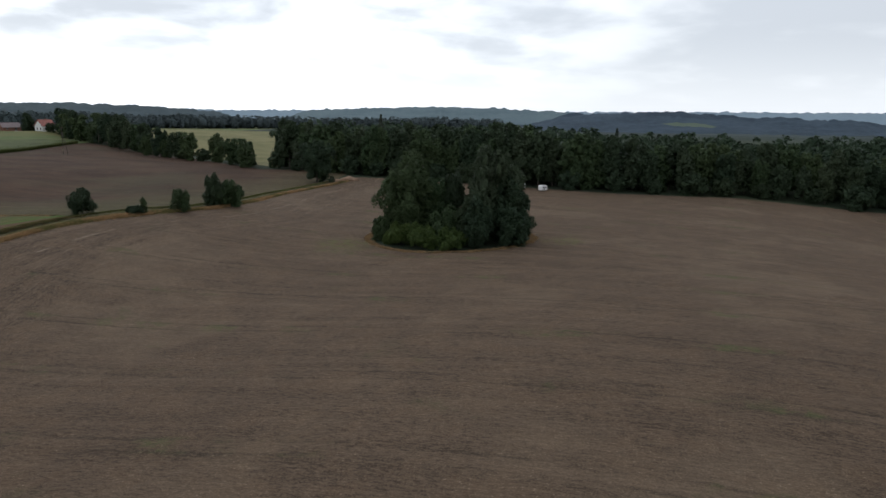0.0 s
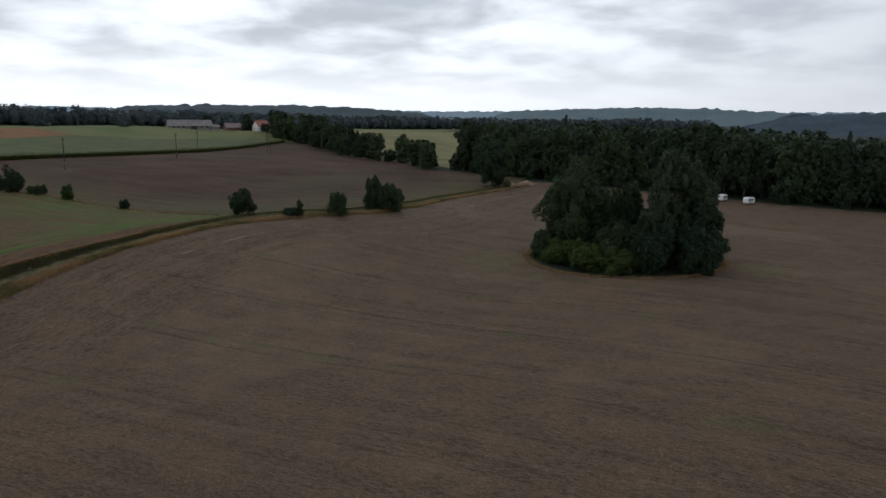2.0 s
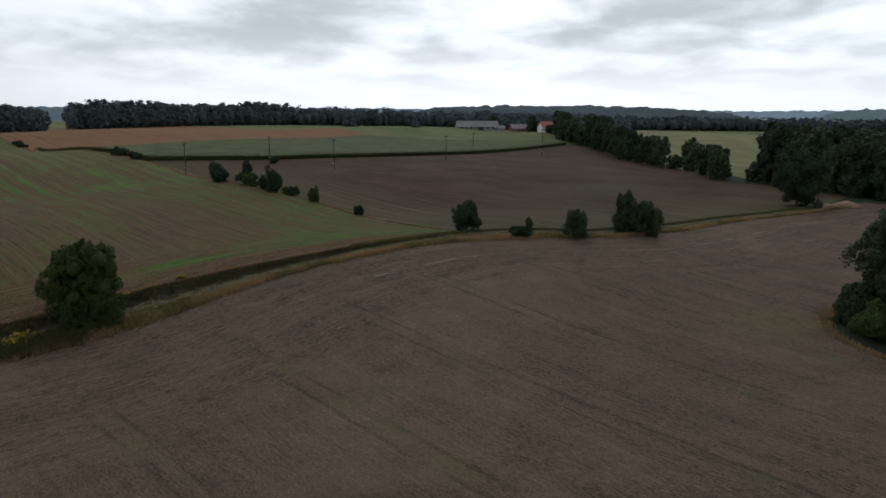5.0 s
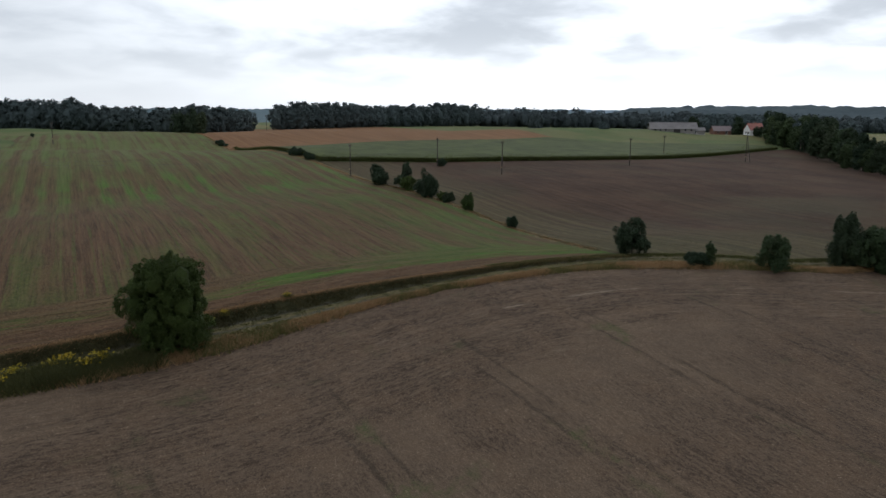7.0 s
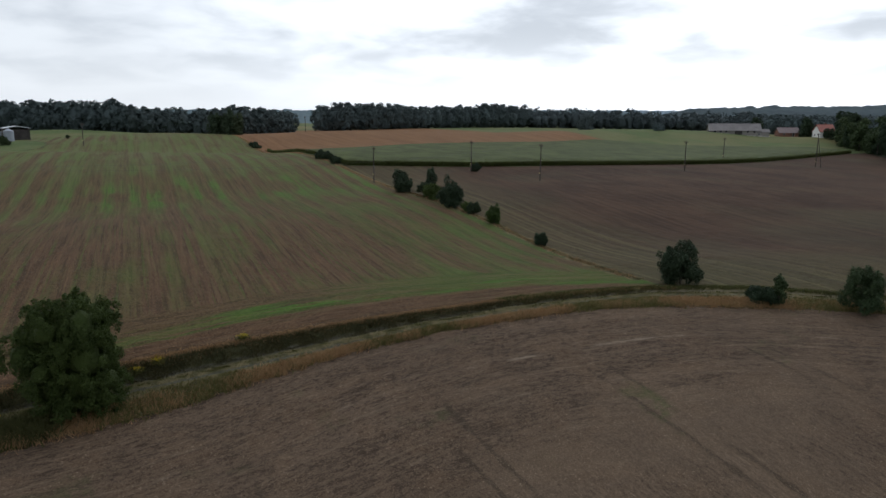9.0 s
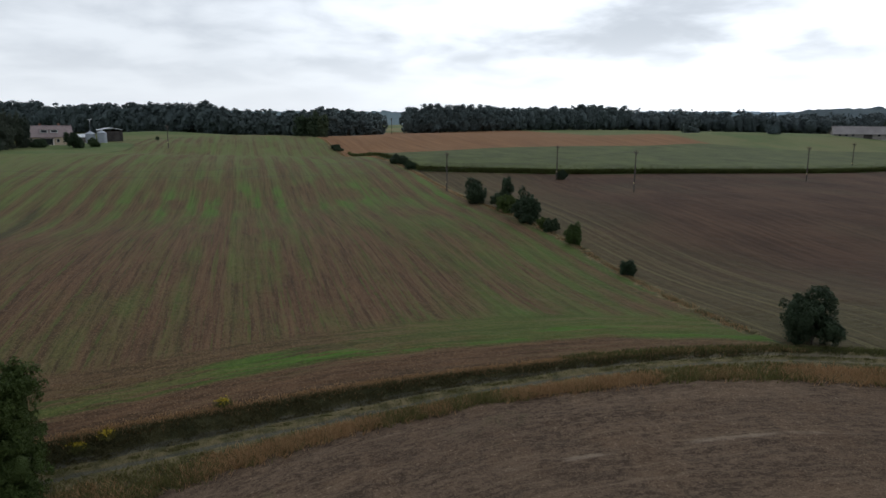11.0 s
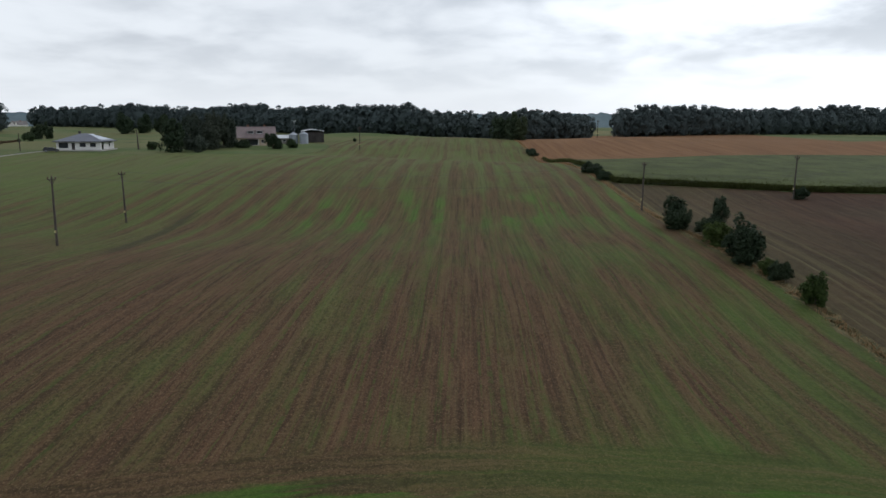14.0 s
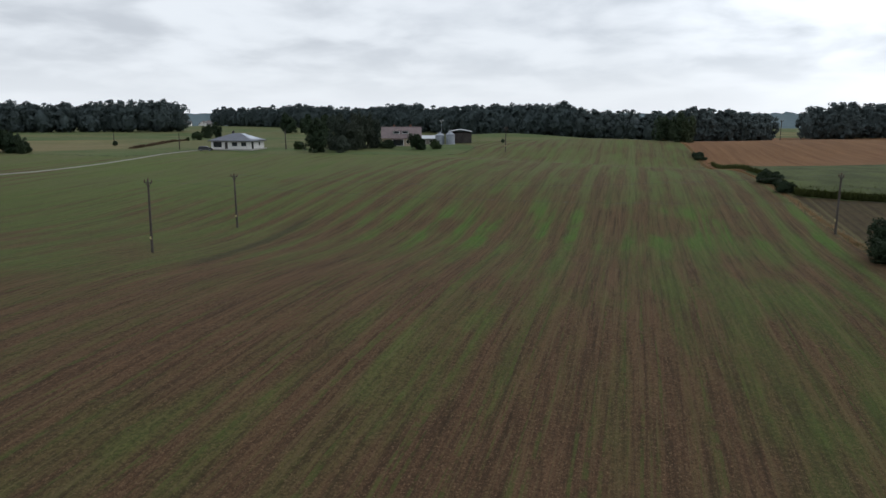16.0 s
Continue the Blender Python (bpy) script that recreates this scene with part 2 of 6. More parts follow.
    st = t.mix(t.math("MULTIPLY", t.ramp(gash, 0.41, 0.33), 0.22), st, (0.235, 0.172, 0.112))

    # paired wheel ruts of the tramlines, weedy in places
    sway = t.math("MULTIPLY", t.math("SUBTRACT", t.noise(where, 0.06, 2), 0.5), 1.6)
    turn = t.math("FRACT", t.math("ADD", t.math("DIVIDE", t.math("SUBTRACT", t.math("ADD", run, sway), 88.4), 14.6), 0.5))
    aside = t.math("MULTIPLY", t.math("ABSOLUTE", t.math("SUBTRACT", turn, 0.5)), 14.6)
    rut = t.ramp(t.math("ADD", t.math("ABSOLUTE", t.math("SUBTRACT", aside, 0.95)), t.math("MULTIPLY", t.math("SUBTRACT", clod, 0.5), 0.9)), 0.34, 0.10)
    worn = t.math("ADD", 0.12, t.math("MULTIPLY", t.ramp(t.noise(t.xyz(t.math("MULTIPLY", x, 0.09), t.math("MULTIPLY", run, 0.6), 1.0), 1.0, 3), 0.44, 0.58), 0.88))
    rut = t.math("MULTIPLY", t.math("MULTIPLY", rut, worn), t.ramp(inward, 9.0, 13.0))
    weedy = t.math("MULTIPLY", t.ramp(aside, 1.7, 0.7), t.math("MULTIPLY", t.ramp(t.noise(where, 0.085, 4, 0.6), 0.53, 0.62), t.ramp(clod, 0.42, 0.58)))
    st = t.mix(t.math("MULTIPLY", rut, 0.50), st, (0.030, 0.023, 0.015))
    st = t.mix(t.math("MULTIPLY", t.math("MULTIPLY", weedy, t.ramp(inward, 12.0, 16.0)), 0.65), st, (0.070, 0.086, 0.028))
    # pale swath left along the headland, and the turning marks beside it
    track = t.math("ABSOLUTE", t.math("SUBTRACT", t.math("ADD", inward, t.math("MULTIPLY", sway, 0.4)), 8.1))
    pale_line = t.math("MULTIPLY", t.ramp(t.math("ADD", track, t.math("MULTIPLY", t.math("SUBTRACT", clod, 0.5), 0.8)), 0.30, 0.06), t.ramp(t.noise(t.xyz(inward, t.math("MULTIPLY", y, 0.25), 7.0), 0.6, 3), 0.47, 0.60))
    beside_line = t.ramp(t.math("ABSOLUTE", t.math("SUBTRACT", track, 1.9)), 0.30, 0.08)
    st = t.mix(t.math("MULTIPLY", t.math("MULTIPLY", beside_line, worn), 0.36), st, (0.040, 0.029, 0.020))
    st = t.mix(t.math("MULTIPLY", pale_line, 0.60), st, (0.260, 0.205, 0.150))
    st = t.mix(t.math("MULTIPLY", t.math("MULTIPLY", t.ramp(scratch, 0.56, 0.66), near_edge), 0.35), st, (0.200, 0.148, 0.100))
    fleck = t.math("MULTIPLY", t.ramp(t.noise(where, 5.2, 3, 0.75), 0.59, 0.66), t.ramp(mottle, 0.38, 0.56))
    st = t.mix(t.math("MULTIPLY", fleck, 0.6), st, (0.285, 0.215, 0.150))
    grit = t.noise(where, 11.0, 3, 0.8)
    st = t.mix(t.math("MULTIPLY", t.ramp(grit, 0.53, 0.63), 0.40), st, (0.034, 0.023, 0.015))
    st = t.mix(t.math("MULTIPLY", t.ramp(grit, 0.46, 0.37), 0.34), st, (0.240, 0.170, 0.108))
    weeds = t.math("MULTIPLY", t.ramp(t.noise(where, 0.11, 4, 0.6), 0.61, 0.75), t.ramp(clod, 0.42, 0.6))
    st = t.mix(t.math("MULTIPLY", weeds, 0.5), st, (0.070, 0.082, 0.030))
    for wx, wy, wr in ((-19.5, 121.0, 7.5), (20.0, 124.0, 6.0), (-3.0, 141.0, 9.0)):
        away = t.node("ShaderNodeVectorMath")
        away.operation = "DISTANCE"
        t.put(away.inputs[0], t.xyz(x, y, 0.0))
        away.inputs[1].default_value = (wx, wy, 0.0)
        spot = t.math("MULTIPLY", t.ramp(away.outputs["Value"], wr, wr * 0.3), t.ramp(clod, 0.40, 0.62))
        st = t.mix(t.math("MULTIPLY", spot, 0.7), st, (0.105, 0.110, 0.034))

    # the sprouting field: green drills on red-brown earth
    lineof = t.math("ADD", y, t.math("MULTIPLY", x, 0.07))
    drift = t.math("MULTIPLY", t.math("SUBTRACT", t.noise(where, 0.03, 2), 0.5), 3.0)
    drill = t.xyz(t.math("MULTIPLY", x, 0.008), t.math("ADD", lineof, drift), 0.0)
    band = t.noise(drill, 0.42, 4, 0.6)
    wave = t.math("SINE", t.math("ADD", t.math("MULTIPLY", t.math("ADD", lineof, t.math("MULTIPLY", drift, 0.25)), 1.51), -121.6))
    band = t.math("ADD", band, t.math("MULTIPLY", wave, t.math("MULTIPLY", t.ramp(t.noise(where, 0.02, 2), 0.30, 0.55), t.math("ADD", 0.07, t.math("MULTIPLY", t.ramp(x, -115.0, -185.0), 0.10)))))
    drill_fine = t.noise(t.xyz(t.math("MULTIPLY", x, 0.05), lineof, 0.0), 1.5, 4, 0.7)
    west = t.ramp(x, -95.0, -260.0)
    south = t.ramp(y, 72.0, 20.0)
    cover = t.math("ADD", t.math("MULTIPLY", band, 0.58), t.math("ADD", t.math("MULTIPLY", patch, 0.42), t.math("ADD", t.math("SUBTRACT", t.math("MULTIPLY", west, 0.13), 0.035), t.math("ADD", t.math("MULTIPLY", south, 0.15), t.math("MULTIPLY", t.math("MULTIPLY", t.ramp(y, 80.0, 114.0), t.ramp(x, -180.0, -110.0)), 0.09)))))
    cover = t.math("ADD", cover, t.math("MULTIPLY", t.math("SUBTRACT", drill_fine, 0.5), 0.22))
    blotch = t.noise(t.xyz(t.math("MULTIPLY", x, 0.30), t.math("ADD", lineof, drift), 3.0), 0.22, 4, 0.6)
    cover = t.math("ADD", cover, t.math("ADD", t.math("MULTIPLY", t.ramp(x, -150.0, -100.0), -0.03), t.math("MULTIPLY", t.math("SUBTRACT", blotch, 0.5), 0.42)))
    wander = t.math("ADD", x, t.math("MULTIPLY", t.math("SUBTRACT", t.noise(where, 0.05, 3), 0.5), 9.0))
    beside = t.math("ADD", inward, t.math("MULTIPLY", t.math("SUBTRACT", t.noise(where, 0.06, 3), 0.5), 5.0))
    strip = t.math("MULTIPLY", t.ramp(beside, -14.5, -12.5), t.ramp(beside, -8.5, -10.5))
    hollow = t.math("MULTIPLY", t.math("MULTIPLY", t.ramp(wander, -190.0, -172.0), t.ramp(wander, -148.0, -163.0)), t.math("MULTIPLY", t.ramp(y, 52.0, 72.0), t.ramp(band, 0.42, 0.62)))
    bare = t.math("MULTIPLY", t.ramp(beside, -10.0, -7.5), 0.3)
    lush = t.math("MULTIPLY", t.math("MULTIPLY", strip, t.math("ADD", 0.45, t.math("MULTIPLY", t.ramp(y, 72.0, 88.0), 0.40))), t.ramp(t.noise(t.xyz(inward, t.math("MULTIPLY", y, 0.12), 5.0), 0.55, 4, 0.65), 0.46, 0.60))
    lush = t.math("MAXIMUM", lush, t.math("MULTIPLY", t.math("MULTIPLY", hollow, t.ramp(blotch, 0.42, 0.60)), 0.5))
    corner = t.math("MULTIPLY", t.ramp(beside, -22.0, -15.0), t.math("MULTIPLY", t.ramp(beside, -7.0, -9.5), t.ramp(t.math("ADD", y, t.math("MULTIPLY", patch, 20.0)), 92.0, 112.0)))
    lush = t.math("MAXIMUM", lush, t.math("MULTIPLY", corner, 0.45))
    cover = t.math("SUBTRACT", t.math("ADD", cover, t.math("MULTIPLY", lush, 0.18)), bare)
    turned = t.ramp(beside, -17.5, -15.5)
    along = t.noise(t.xyz(inward, t.math("MULTIPLY", y, 0.05), 9.0), 0.8, 4, 0.65)
    edge_cover = t.math("SUBTRACT", t.math("ADD", t.math("ADD", 0.32, t.math("MULTIPLY", along, 0.30)), t.math("MULTIPLY", lush, 0.30)), bare)
    cover = t.math("ADD", t.math("MULTIPLY", cover, t.math("SUBTRACT", 1.0, turned)), t.math("MULTIPLY", edge_cover, turned))
    drill_fine = t.math("ADD", t.math("MULTIPLY", drill_fine, t.math("SUBTRACT", 1.0, turned)), t.math("MULTIPLY", t.noise(t.xyz(inward, t.math("MULTIPLY", y, 0.08), 2.0), 2.0, 4, 0.7), turned))
    earth = t.mix(t.ramp(t.math("ADD", t.math("MULTIPLY", drill_fine, 0.5), t.math("MULTIPLY", grain, 0.5)), 0.35, 0.66), (0.046, 0.026, 0.015), (0.150, 0.082, 0.046))
    leaf = t.mix(t.ramp(grain, 0.41, 0.60), (0.044, 0.069, 0.016), (0.094, 0.138, 0.029))
    leaf = t.mix(t.math("MULTIPLY", west, 0.7), leaf, t.mix(t.ramp(t.noise(t.xyz(t.math("MULTIPLY", x, 0.2), lineof, 0.0), 0.12, 4, 0.65), 0.40, 0.62), (0.138, 0.136, 0.060), (0.118, 0.150, 0.046)))
    leaf = t.mix(t.math("MULTIPLY", lush, 0.9), leaf, (0.052, 0.160, 0.012))
    damp = t.math("MULTIPLY", t.ramp(y, 78.0, 112.0), t.ramp(x, -185.0, -110.0))
    leaf = t.mix(t.math("MULTIPLY", damp, 0.5), leaf, (0.054, 0.108, 0.019))
    chip = t.math("MULTIPLY", t.ramp(t.noise(where, 6.2, 3, 0.75), 0.56, 0.63), 0.6)
    earth = t.mix(chip, earth, (0.255, 0.158, 0.092))
    clump = t.noise(where, 10.0, 3, 0.75)
    earth = t.mix(t.math("MULTIPLY", t.ramp(clump, 0.52, 0.62), 0.7), earth, (0.040, 0.022, 0.013))
    gr = t.mix(t.math("ADD", t.math("ADD", 0.04, t.math("MULTIPLY", west, 0.2)), t.math("MULTIPLY", t.ramp(cover, 0.40, 0.73), 0.76)), earth, leaf)
    furrow = t.noise(t.xyz(t.math("MULTIPLY", x, 0.02), t.math("ADD", lineof, t.math("MULTIPLY", drift, 0.15)), 4.0), 2.6, 3, 0.75)
    furrow = t.math("ADD", t.math("MULTIPLY", furrow, t.math("SUBTRACT", 1.0, turned)), t.math("MULTIPLY", along, turned))
    gr = t.mix(t.math("MULTIPLY", t.ramp(furrow, 0.50, 0.68), 0.36), gr, (0.030, 0.024, 0.013))
    gr = t.mix(t.math("MULTIPLY", t.ramp(furrow, 0.48, 0.30), 0.35), gr, (0.155, 0.128, 0.058))
    thin = t.math("MULTIPLY", t.ramp(t.noise(t.xyz(t.math("MULTIPLY", x, 0.015), t.math("ADD", lineof, t.math("MULTIPLY", drift, 0.2)), 7.0), 1.7, 3, 0.7), 0.53, 0.63), t.math("MULTIPLY", t.ramp(x, -165.0, -125.0), t.math("SUBTRACT", 1.0, turned)))
    gr = t.mix(t.math("MULTIPLY", t.math("MULTIPLY", thin, t.ramp(clod, 0.36, 0.56)), 0.45), gr, (0.074, 0.112, 0.024))
    ux, uy = -1.000, -0.021
    far_along = t.math("ADD", t.math("MULTIPLY", t.math("SUBTRACT", x, -133.3), ux), t.math("MULTIPLY", t.math("SUBTRACT", y, 51.1), uy))
    across = t.math("ADD", t.math("MULTIPLY", t.math("SUBTRACT", x, -133.3), -uy), t.math("MULTIPLY", t.math("SUBTRACT", y, 51.1), ux))
    ditch = t.math("MULTIPLY", t.ramp(t.math("ABSOLUTE", t.math("ADD", across, t.math("MULTIPLY", t.math("SUBTRACT", clod, 0.5), 1.5))), 1.4, 0.3), t.math("MULTIPLY", t.ramp(far_along, -4.0, 6.0), t.ramp(far_along, 38.8 + 4.0, 38.8 - 8.0)))
    gr = t.mix(t.math("MULTIPLY", ditch, 0.6), gr, (0.034, 0.027, 0.017))

    # ploughed field
    plough = t.noise(t.xyz(t.math("MULTIPLY", x, 0.06), t.math("ADD", y, t.math("MULTIPLY", x, 0.12)), 0.0), 0.9, 4, 0.65)
    pl = t.mix(t.ramp(t.math("ADD", t.math("MULTIPLY", plough, 0.5), t.math("MULTIPLY", patch, 0.5)), 0.38, 0.62), (0.040, 0.0215, 0.0125), (0.076, 0.043, 0.025))
    pl = t.mix(t.math("MULTIPLY", t.ramp(big, 0.5, 0.66), 0.5), pl, (0.070, 0.064, 0.034))
    q = t.math("ADD", y, t.math("MULTIPLY", x, 0.065))
    sprout = t.math("MAXIMUM", t.ramp(t.math("ADD", q, t.math("MULTIPLY", t.math("SUBTRACT", patch, 0.5), 30.0)), 152.0, 124.0), t.ramp(t.math("ADD", aside_lane, t.math("MULTIPLY", t.math("SUBTRACT", patch, 0.5), 24.0)), -34.0, -6.0))
    pl = t.mix(t.math("MULTIPLY", sprout, 0.50), pl, t.mix(t.ramp(t.math("ADD", t.math("MULTIPLY", grain, 0.5), t.math("MULTIPLY", clod, 0.5)), 0.40, 0.60), (0.060, 0.056, 0.024), (0.096, 0.086, 0.040)))
    rowed = t.noise(t.xyz(t.math("MULTIPLY", x, 0.006), q, 0.0), 1.1, 4, 0.8)
    pl = t.mix(t.math("MULTIPLY", t.ramp(rowed, 0.53, 0.60), 0.5), pl, (0.034, 0.022, 0.013))
    pl = t.mix(t.math("MULTIPLY", t.math("MULTIPLY", t.ramp(rowed, 0.45, 0.39), sprout), 0.75), pl, (0.125, 0.112, 0.052))
    pl = t.mix(t.math("MULTIPLY", t.ramp(clod, 0.56, 0.68), 0.25), pl, (0.105, 0.066, 0.040))

    me = t.mix(t.ramp(t.math("ADD", t.math("MULTIPLY", patch, 0.6), t.math("MULTIPLY", grain, 0.4)), 0.35, 0.65), (0.066, 0.098, 0.032), (0.104, 0.136, 0.050))
    me = t.mix(t.math("MULTIPLY", t.ramp(t.noise(where, 0.03, 4, 0.65), 0.38, 0.58), 0.75), me, (0.140, 0.134, 0.058))
    orow = t.noise(t.xyz(t.math("MULTIPLY", x, 0.04), y, 0.0), 0.5, 4, 0.7)
    og = t.mix(t.ramp(orow, 0.22, 0.78), (0.13, 0.064, 0.030), (0.235, 0.127, 0.060))
    ln = t.mix(t.ramp(t.math("ADD", t.math("MULTIPLY", clod, 0.5), t.math("MULTIPLY", grain, 0.5)), 0.36, 0.64), (0.050, 0.050, 0.034), (0.108, 0.100, 0.073))
    ln = t.mix(t.math("MULTIPLY", t.ramp(y, 104.0, 128.0), 0.65), ln, (0.185, 0.155, 0.100))
    ve = t.mix(t.ramp(clod, 0.38, 0.62), (0.062, 0.058, 0.026), (0.150, 0.122, 0.062))
    slope = t.math("MULTIPLY", t.math("MULTIPLY", t.ramp(aside_lane, -0.85, -1.1), t.ramp(aside_lane, -2.1, -1.8)), t.ramp(y, 122.0, 108.0))
    # the bank's dark grass and its shade are both put into this colour
    ve = t.mix(slope, ve, t.mix(t.ramp(clod, 0.38, 0.64), (0.040, 0.042, 0.019), (0.086, 0.080, 0.038)))
    ya = t.mix(t.ramp(patch, 0.35, 0.65), (0.120, 0.118, 0.046), (0.185, 0.165, 0.074))
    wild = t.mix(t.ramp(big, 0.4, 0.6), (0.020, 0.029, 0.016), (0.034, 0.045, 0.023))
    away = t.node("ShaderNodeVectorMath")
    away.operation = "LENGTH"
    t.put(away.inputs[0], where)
    # haze of distance painted in: ground turns bluish past 500 m, paler past 1200
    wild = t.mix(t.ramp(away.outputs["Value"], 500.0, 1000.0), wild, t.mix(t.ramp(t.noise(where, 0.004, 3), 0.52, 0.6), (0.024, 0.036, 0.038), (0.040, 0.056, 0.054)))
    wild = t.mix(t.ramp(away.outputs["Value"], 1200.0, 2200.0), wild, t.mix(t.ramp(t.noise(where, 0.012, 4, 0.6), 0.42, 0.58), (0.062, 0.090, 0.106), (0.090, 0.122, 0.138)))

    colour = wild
    # dry tan grass in the pasture
    down = t.math("ADD", t.math("MULTIPLY", x, -0.766), t.math("MULTIPLY", y, -0.643))
    over = t.math("ADD", t.math("MULTIPLY", x, 0.643), t.math("MULTIPLY", y, -0.766))
    uneven = t.math("MULTIPLY", t.math("SUBTRACT", t.noise(where, 0.04, 3), 0.5), 16.0)
    down, over = t.math("ADD", down, uneven), t.math("ADD", over, uneven)
    dry = t.math("MULTIPLY", t.math("MULTIPLY", t.ramp(down, 228.0, 238.0), t.ramp(down, 318.0, 308.0)), t.ramp(over, -141.0, -131.0))
    me = t.mix(t.math("MULTIPLY", dry, t.math("ADD", 0.45, t.math("MULTIPLY", t.ramp(t.noise(t.xyz(t.math("MULTIPLY", down, 1.0), t.math("MULTIPLY", over, 0.15), 0.0), 0.12, 4, 0.7), 0.42, 0.60), 0.5))), me, (0.205, 0.162, 0.082))
    for f, c in ((meadow, me), (pale, ya), (dark, pl), (orange, og), (green, gr), (stubble, st), (verge, ve), (lane, ln)):
        soft = t.ramp(t.math("ADD", f, t.math("MULTIPLY", wobble, 0.35)), 0.36, 0.64) if f is lane else mask(f)
        colour = t.mix(soft, colour, c)
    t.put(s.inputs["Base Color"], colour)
    s.inputs["Roughness"].default_value = 0.95
    s.inputs["Specular IOR Level"].default_value = 0.15
    relief = t.math("ADD", t.math("MULTIPLY", grain, 0.6), t.math("ADD", t.math("MULTIPLY", fine, 0.2), t.math("MULTIPLY", clod, 0.3)))
    t.put(s.inputs["Normal"], t.bump(relief, 0.8, 0.25))
    return m


def build_ground():
    def axis(stops):
        out = []
        for a, b, step in stops:
            out.append(np.arange(a, b, step))
        out.append([stops[-1][1]])
        return np.concatenate(out)

    far = np.geomspace(30, 4300, 34)
    xs = np.concatenate([(-480 - far)[::-1], axis([(-480, -290, 4), (-290, -120, 2), (-120, -80, 1), (-80, -60, 0.25), (-60, -30, 0.6), (-30, 60, 1.2), (60, 200, 4)]), 200 + far])
    ys = np.concatenate([(-100 - far)[::-1], axis([(-100, 20, 4), (20, 230, 1.0), (230, 480, 3)]), 480 + far])
    gx, gy = np.meshgrid(xs, ys)
    gz = land(gx, gy)
    rough = np.random.default_rng(4).normal(0, 0.035, gz.shape)
    gz = gz + np.where((np.abs(gx + 50) < 120) & (np.abs(gy - 120) < 130), rough, 0)
    nx, ny = len(xs), len(ys)
    idx = np.arange(nx * ny).reshape(ny, nx)
    faces = np.stack([idx[:-1, :-1], idx[:-1, 1:], idx[1:, 1:], idx[1:, :-1]], -1).reshape(-1, 4)
    mesh = bpy.data.meshes.new("ground")
    mesh.vertices.add(nx * ny)
    mesh.vertices.foreach_set("co", np.stack([gx, gy, gz], -1).astype(np.float32).ravel())
    mesh.loops.add(faces.size)
    mesh.loops.foreach_set("vertex_index", faces.astype(np.int32).ravel())
    mesh.polygons.add(len(faces))
    mesh.polygons.foreach_set("loop_start", np.arange(0, faces.size, 4, dtype=np.int32))
    mesh.update(calc_edges=True)
    smooth(mesh)

    def band(lo, hi, v, soft):
        return sstep(lo - soft, lo + soft, v) * (1 - sstep(hi - soft, hi + soft, v))

    ex, lx = edge_line(gy), lane_line(gy)
    north = wood_y(gx)
    copse = ((gx + 0.5) / 16.0) ** 2 + ((gy - 128) / 14.8) ** 2
    inside = sstep(-0.5, 0.5, gx - ex) * (1 - sstep(-2, 1, gy - north)) * band(-400, 236, gy, 1) * (1 - sstep(350, 420, gx))
    stubble = inside * sstep(0.9, 1.05, copse)
    off = gx - lx
    lane = (band(-1.02, -0.5, off, 0.16) + band(0.5, 1.02, off, 0.16)) * band(-200, 226, gy, 2)
    wide = band(-1.1 - bank_width(gy), 0.5, off, 0.25)
    verge = np.clip(wide * band(-250, 222, gy, 2) + (1 - sstep(-0.4, 0.3, gx - ex)) * sstep(-0.4, 0.4, off) * band(-250, 226, gy, 2), 0, 1)
    hy = hedge_y(gx)
    strip = band(-0.9, 0.9, gy - hy, 0.4) * (1 - sstep(-73, -71, gx)) * sstep(-345, -335, gx)
    verge = np.maximum(verge, strip)
    west = 1 - sstep(-0.5, 0.5, gx - lx + 1.15 + bank_width(gy))
    green = west * (1 - sstep(-0.4, 0.4, gy - hy)) * sstep(-0.5, 0.5, gx + 345) * sstep(-150, -140, gy)
    farm = sstep(0.8, 1.1, ((gx + 296) / 42) ** 2 + ((gy - 12) / 48) ** 2)
    past = sstep(-225, -250, gx) * (1 - sstep(-38, -12, gy))
    green = green * (1 - past)
    beyond = (1 - sstep(-0.5, 0.5, gx - lx + 2.0)) * sstep(-0.4, 0.4, gy - hy)
    corn = beyond * (1 - sstep(-0.5, 0.5, gx - corn_x(gy)))
    orange = corn * (1 - sstep(-2, 2, gx - orange_x(gy))) * sstep(-456, -450, gx) * (1 - sstep(283, 290, gy))
    hedge = np.interp(gx, [-215, -160, -110, -75], [395, 352, 305, 262])
    dark = beyond * sstep(-0.5, 0.5, gx - corn_x(gy)) * (1 - sstep(-3, 3, gy - hedge))
    pale = band(-330, 60, gx, 10) * sstep(0, 20, gy - hedge - 8) * (1 - sstep(620, 700, gy)) * sstep(4, 16, north + 0 * gy - 262 + (gy - 262) * 0.0 + 1e3 * (gx < -74))
    pale = np.clip(pale * (gx < -60) + band(-900, -700, gx, 20) * band(-420, -300, gy, 20) + band(-560, -470, gx, 8) * band(190, 240, gy, 8), 0, 1)
    pu, pv = (gx + 305) * -0.6 + (gy + 86) * 0.8, (gx + 305) * 0.8 + (gy + 86) * 0.6
    pale = np.clip(pale + 0.6 * np.exp(-(pu / 42) ** 4 - (pv / 20) ** 4), 0, 1)
    meadow = np.clip(corn * (1 - orange) + past + (1 - farm) * west + (gx < -345) * (gx > -640) * 1.0, 0, 1)
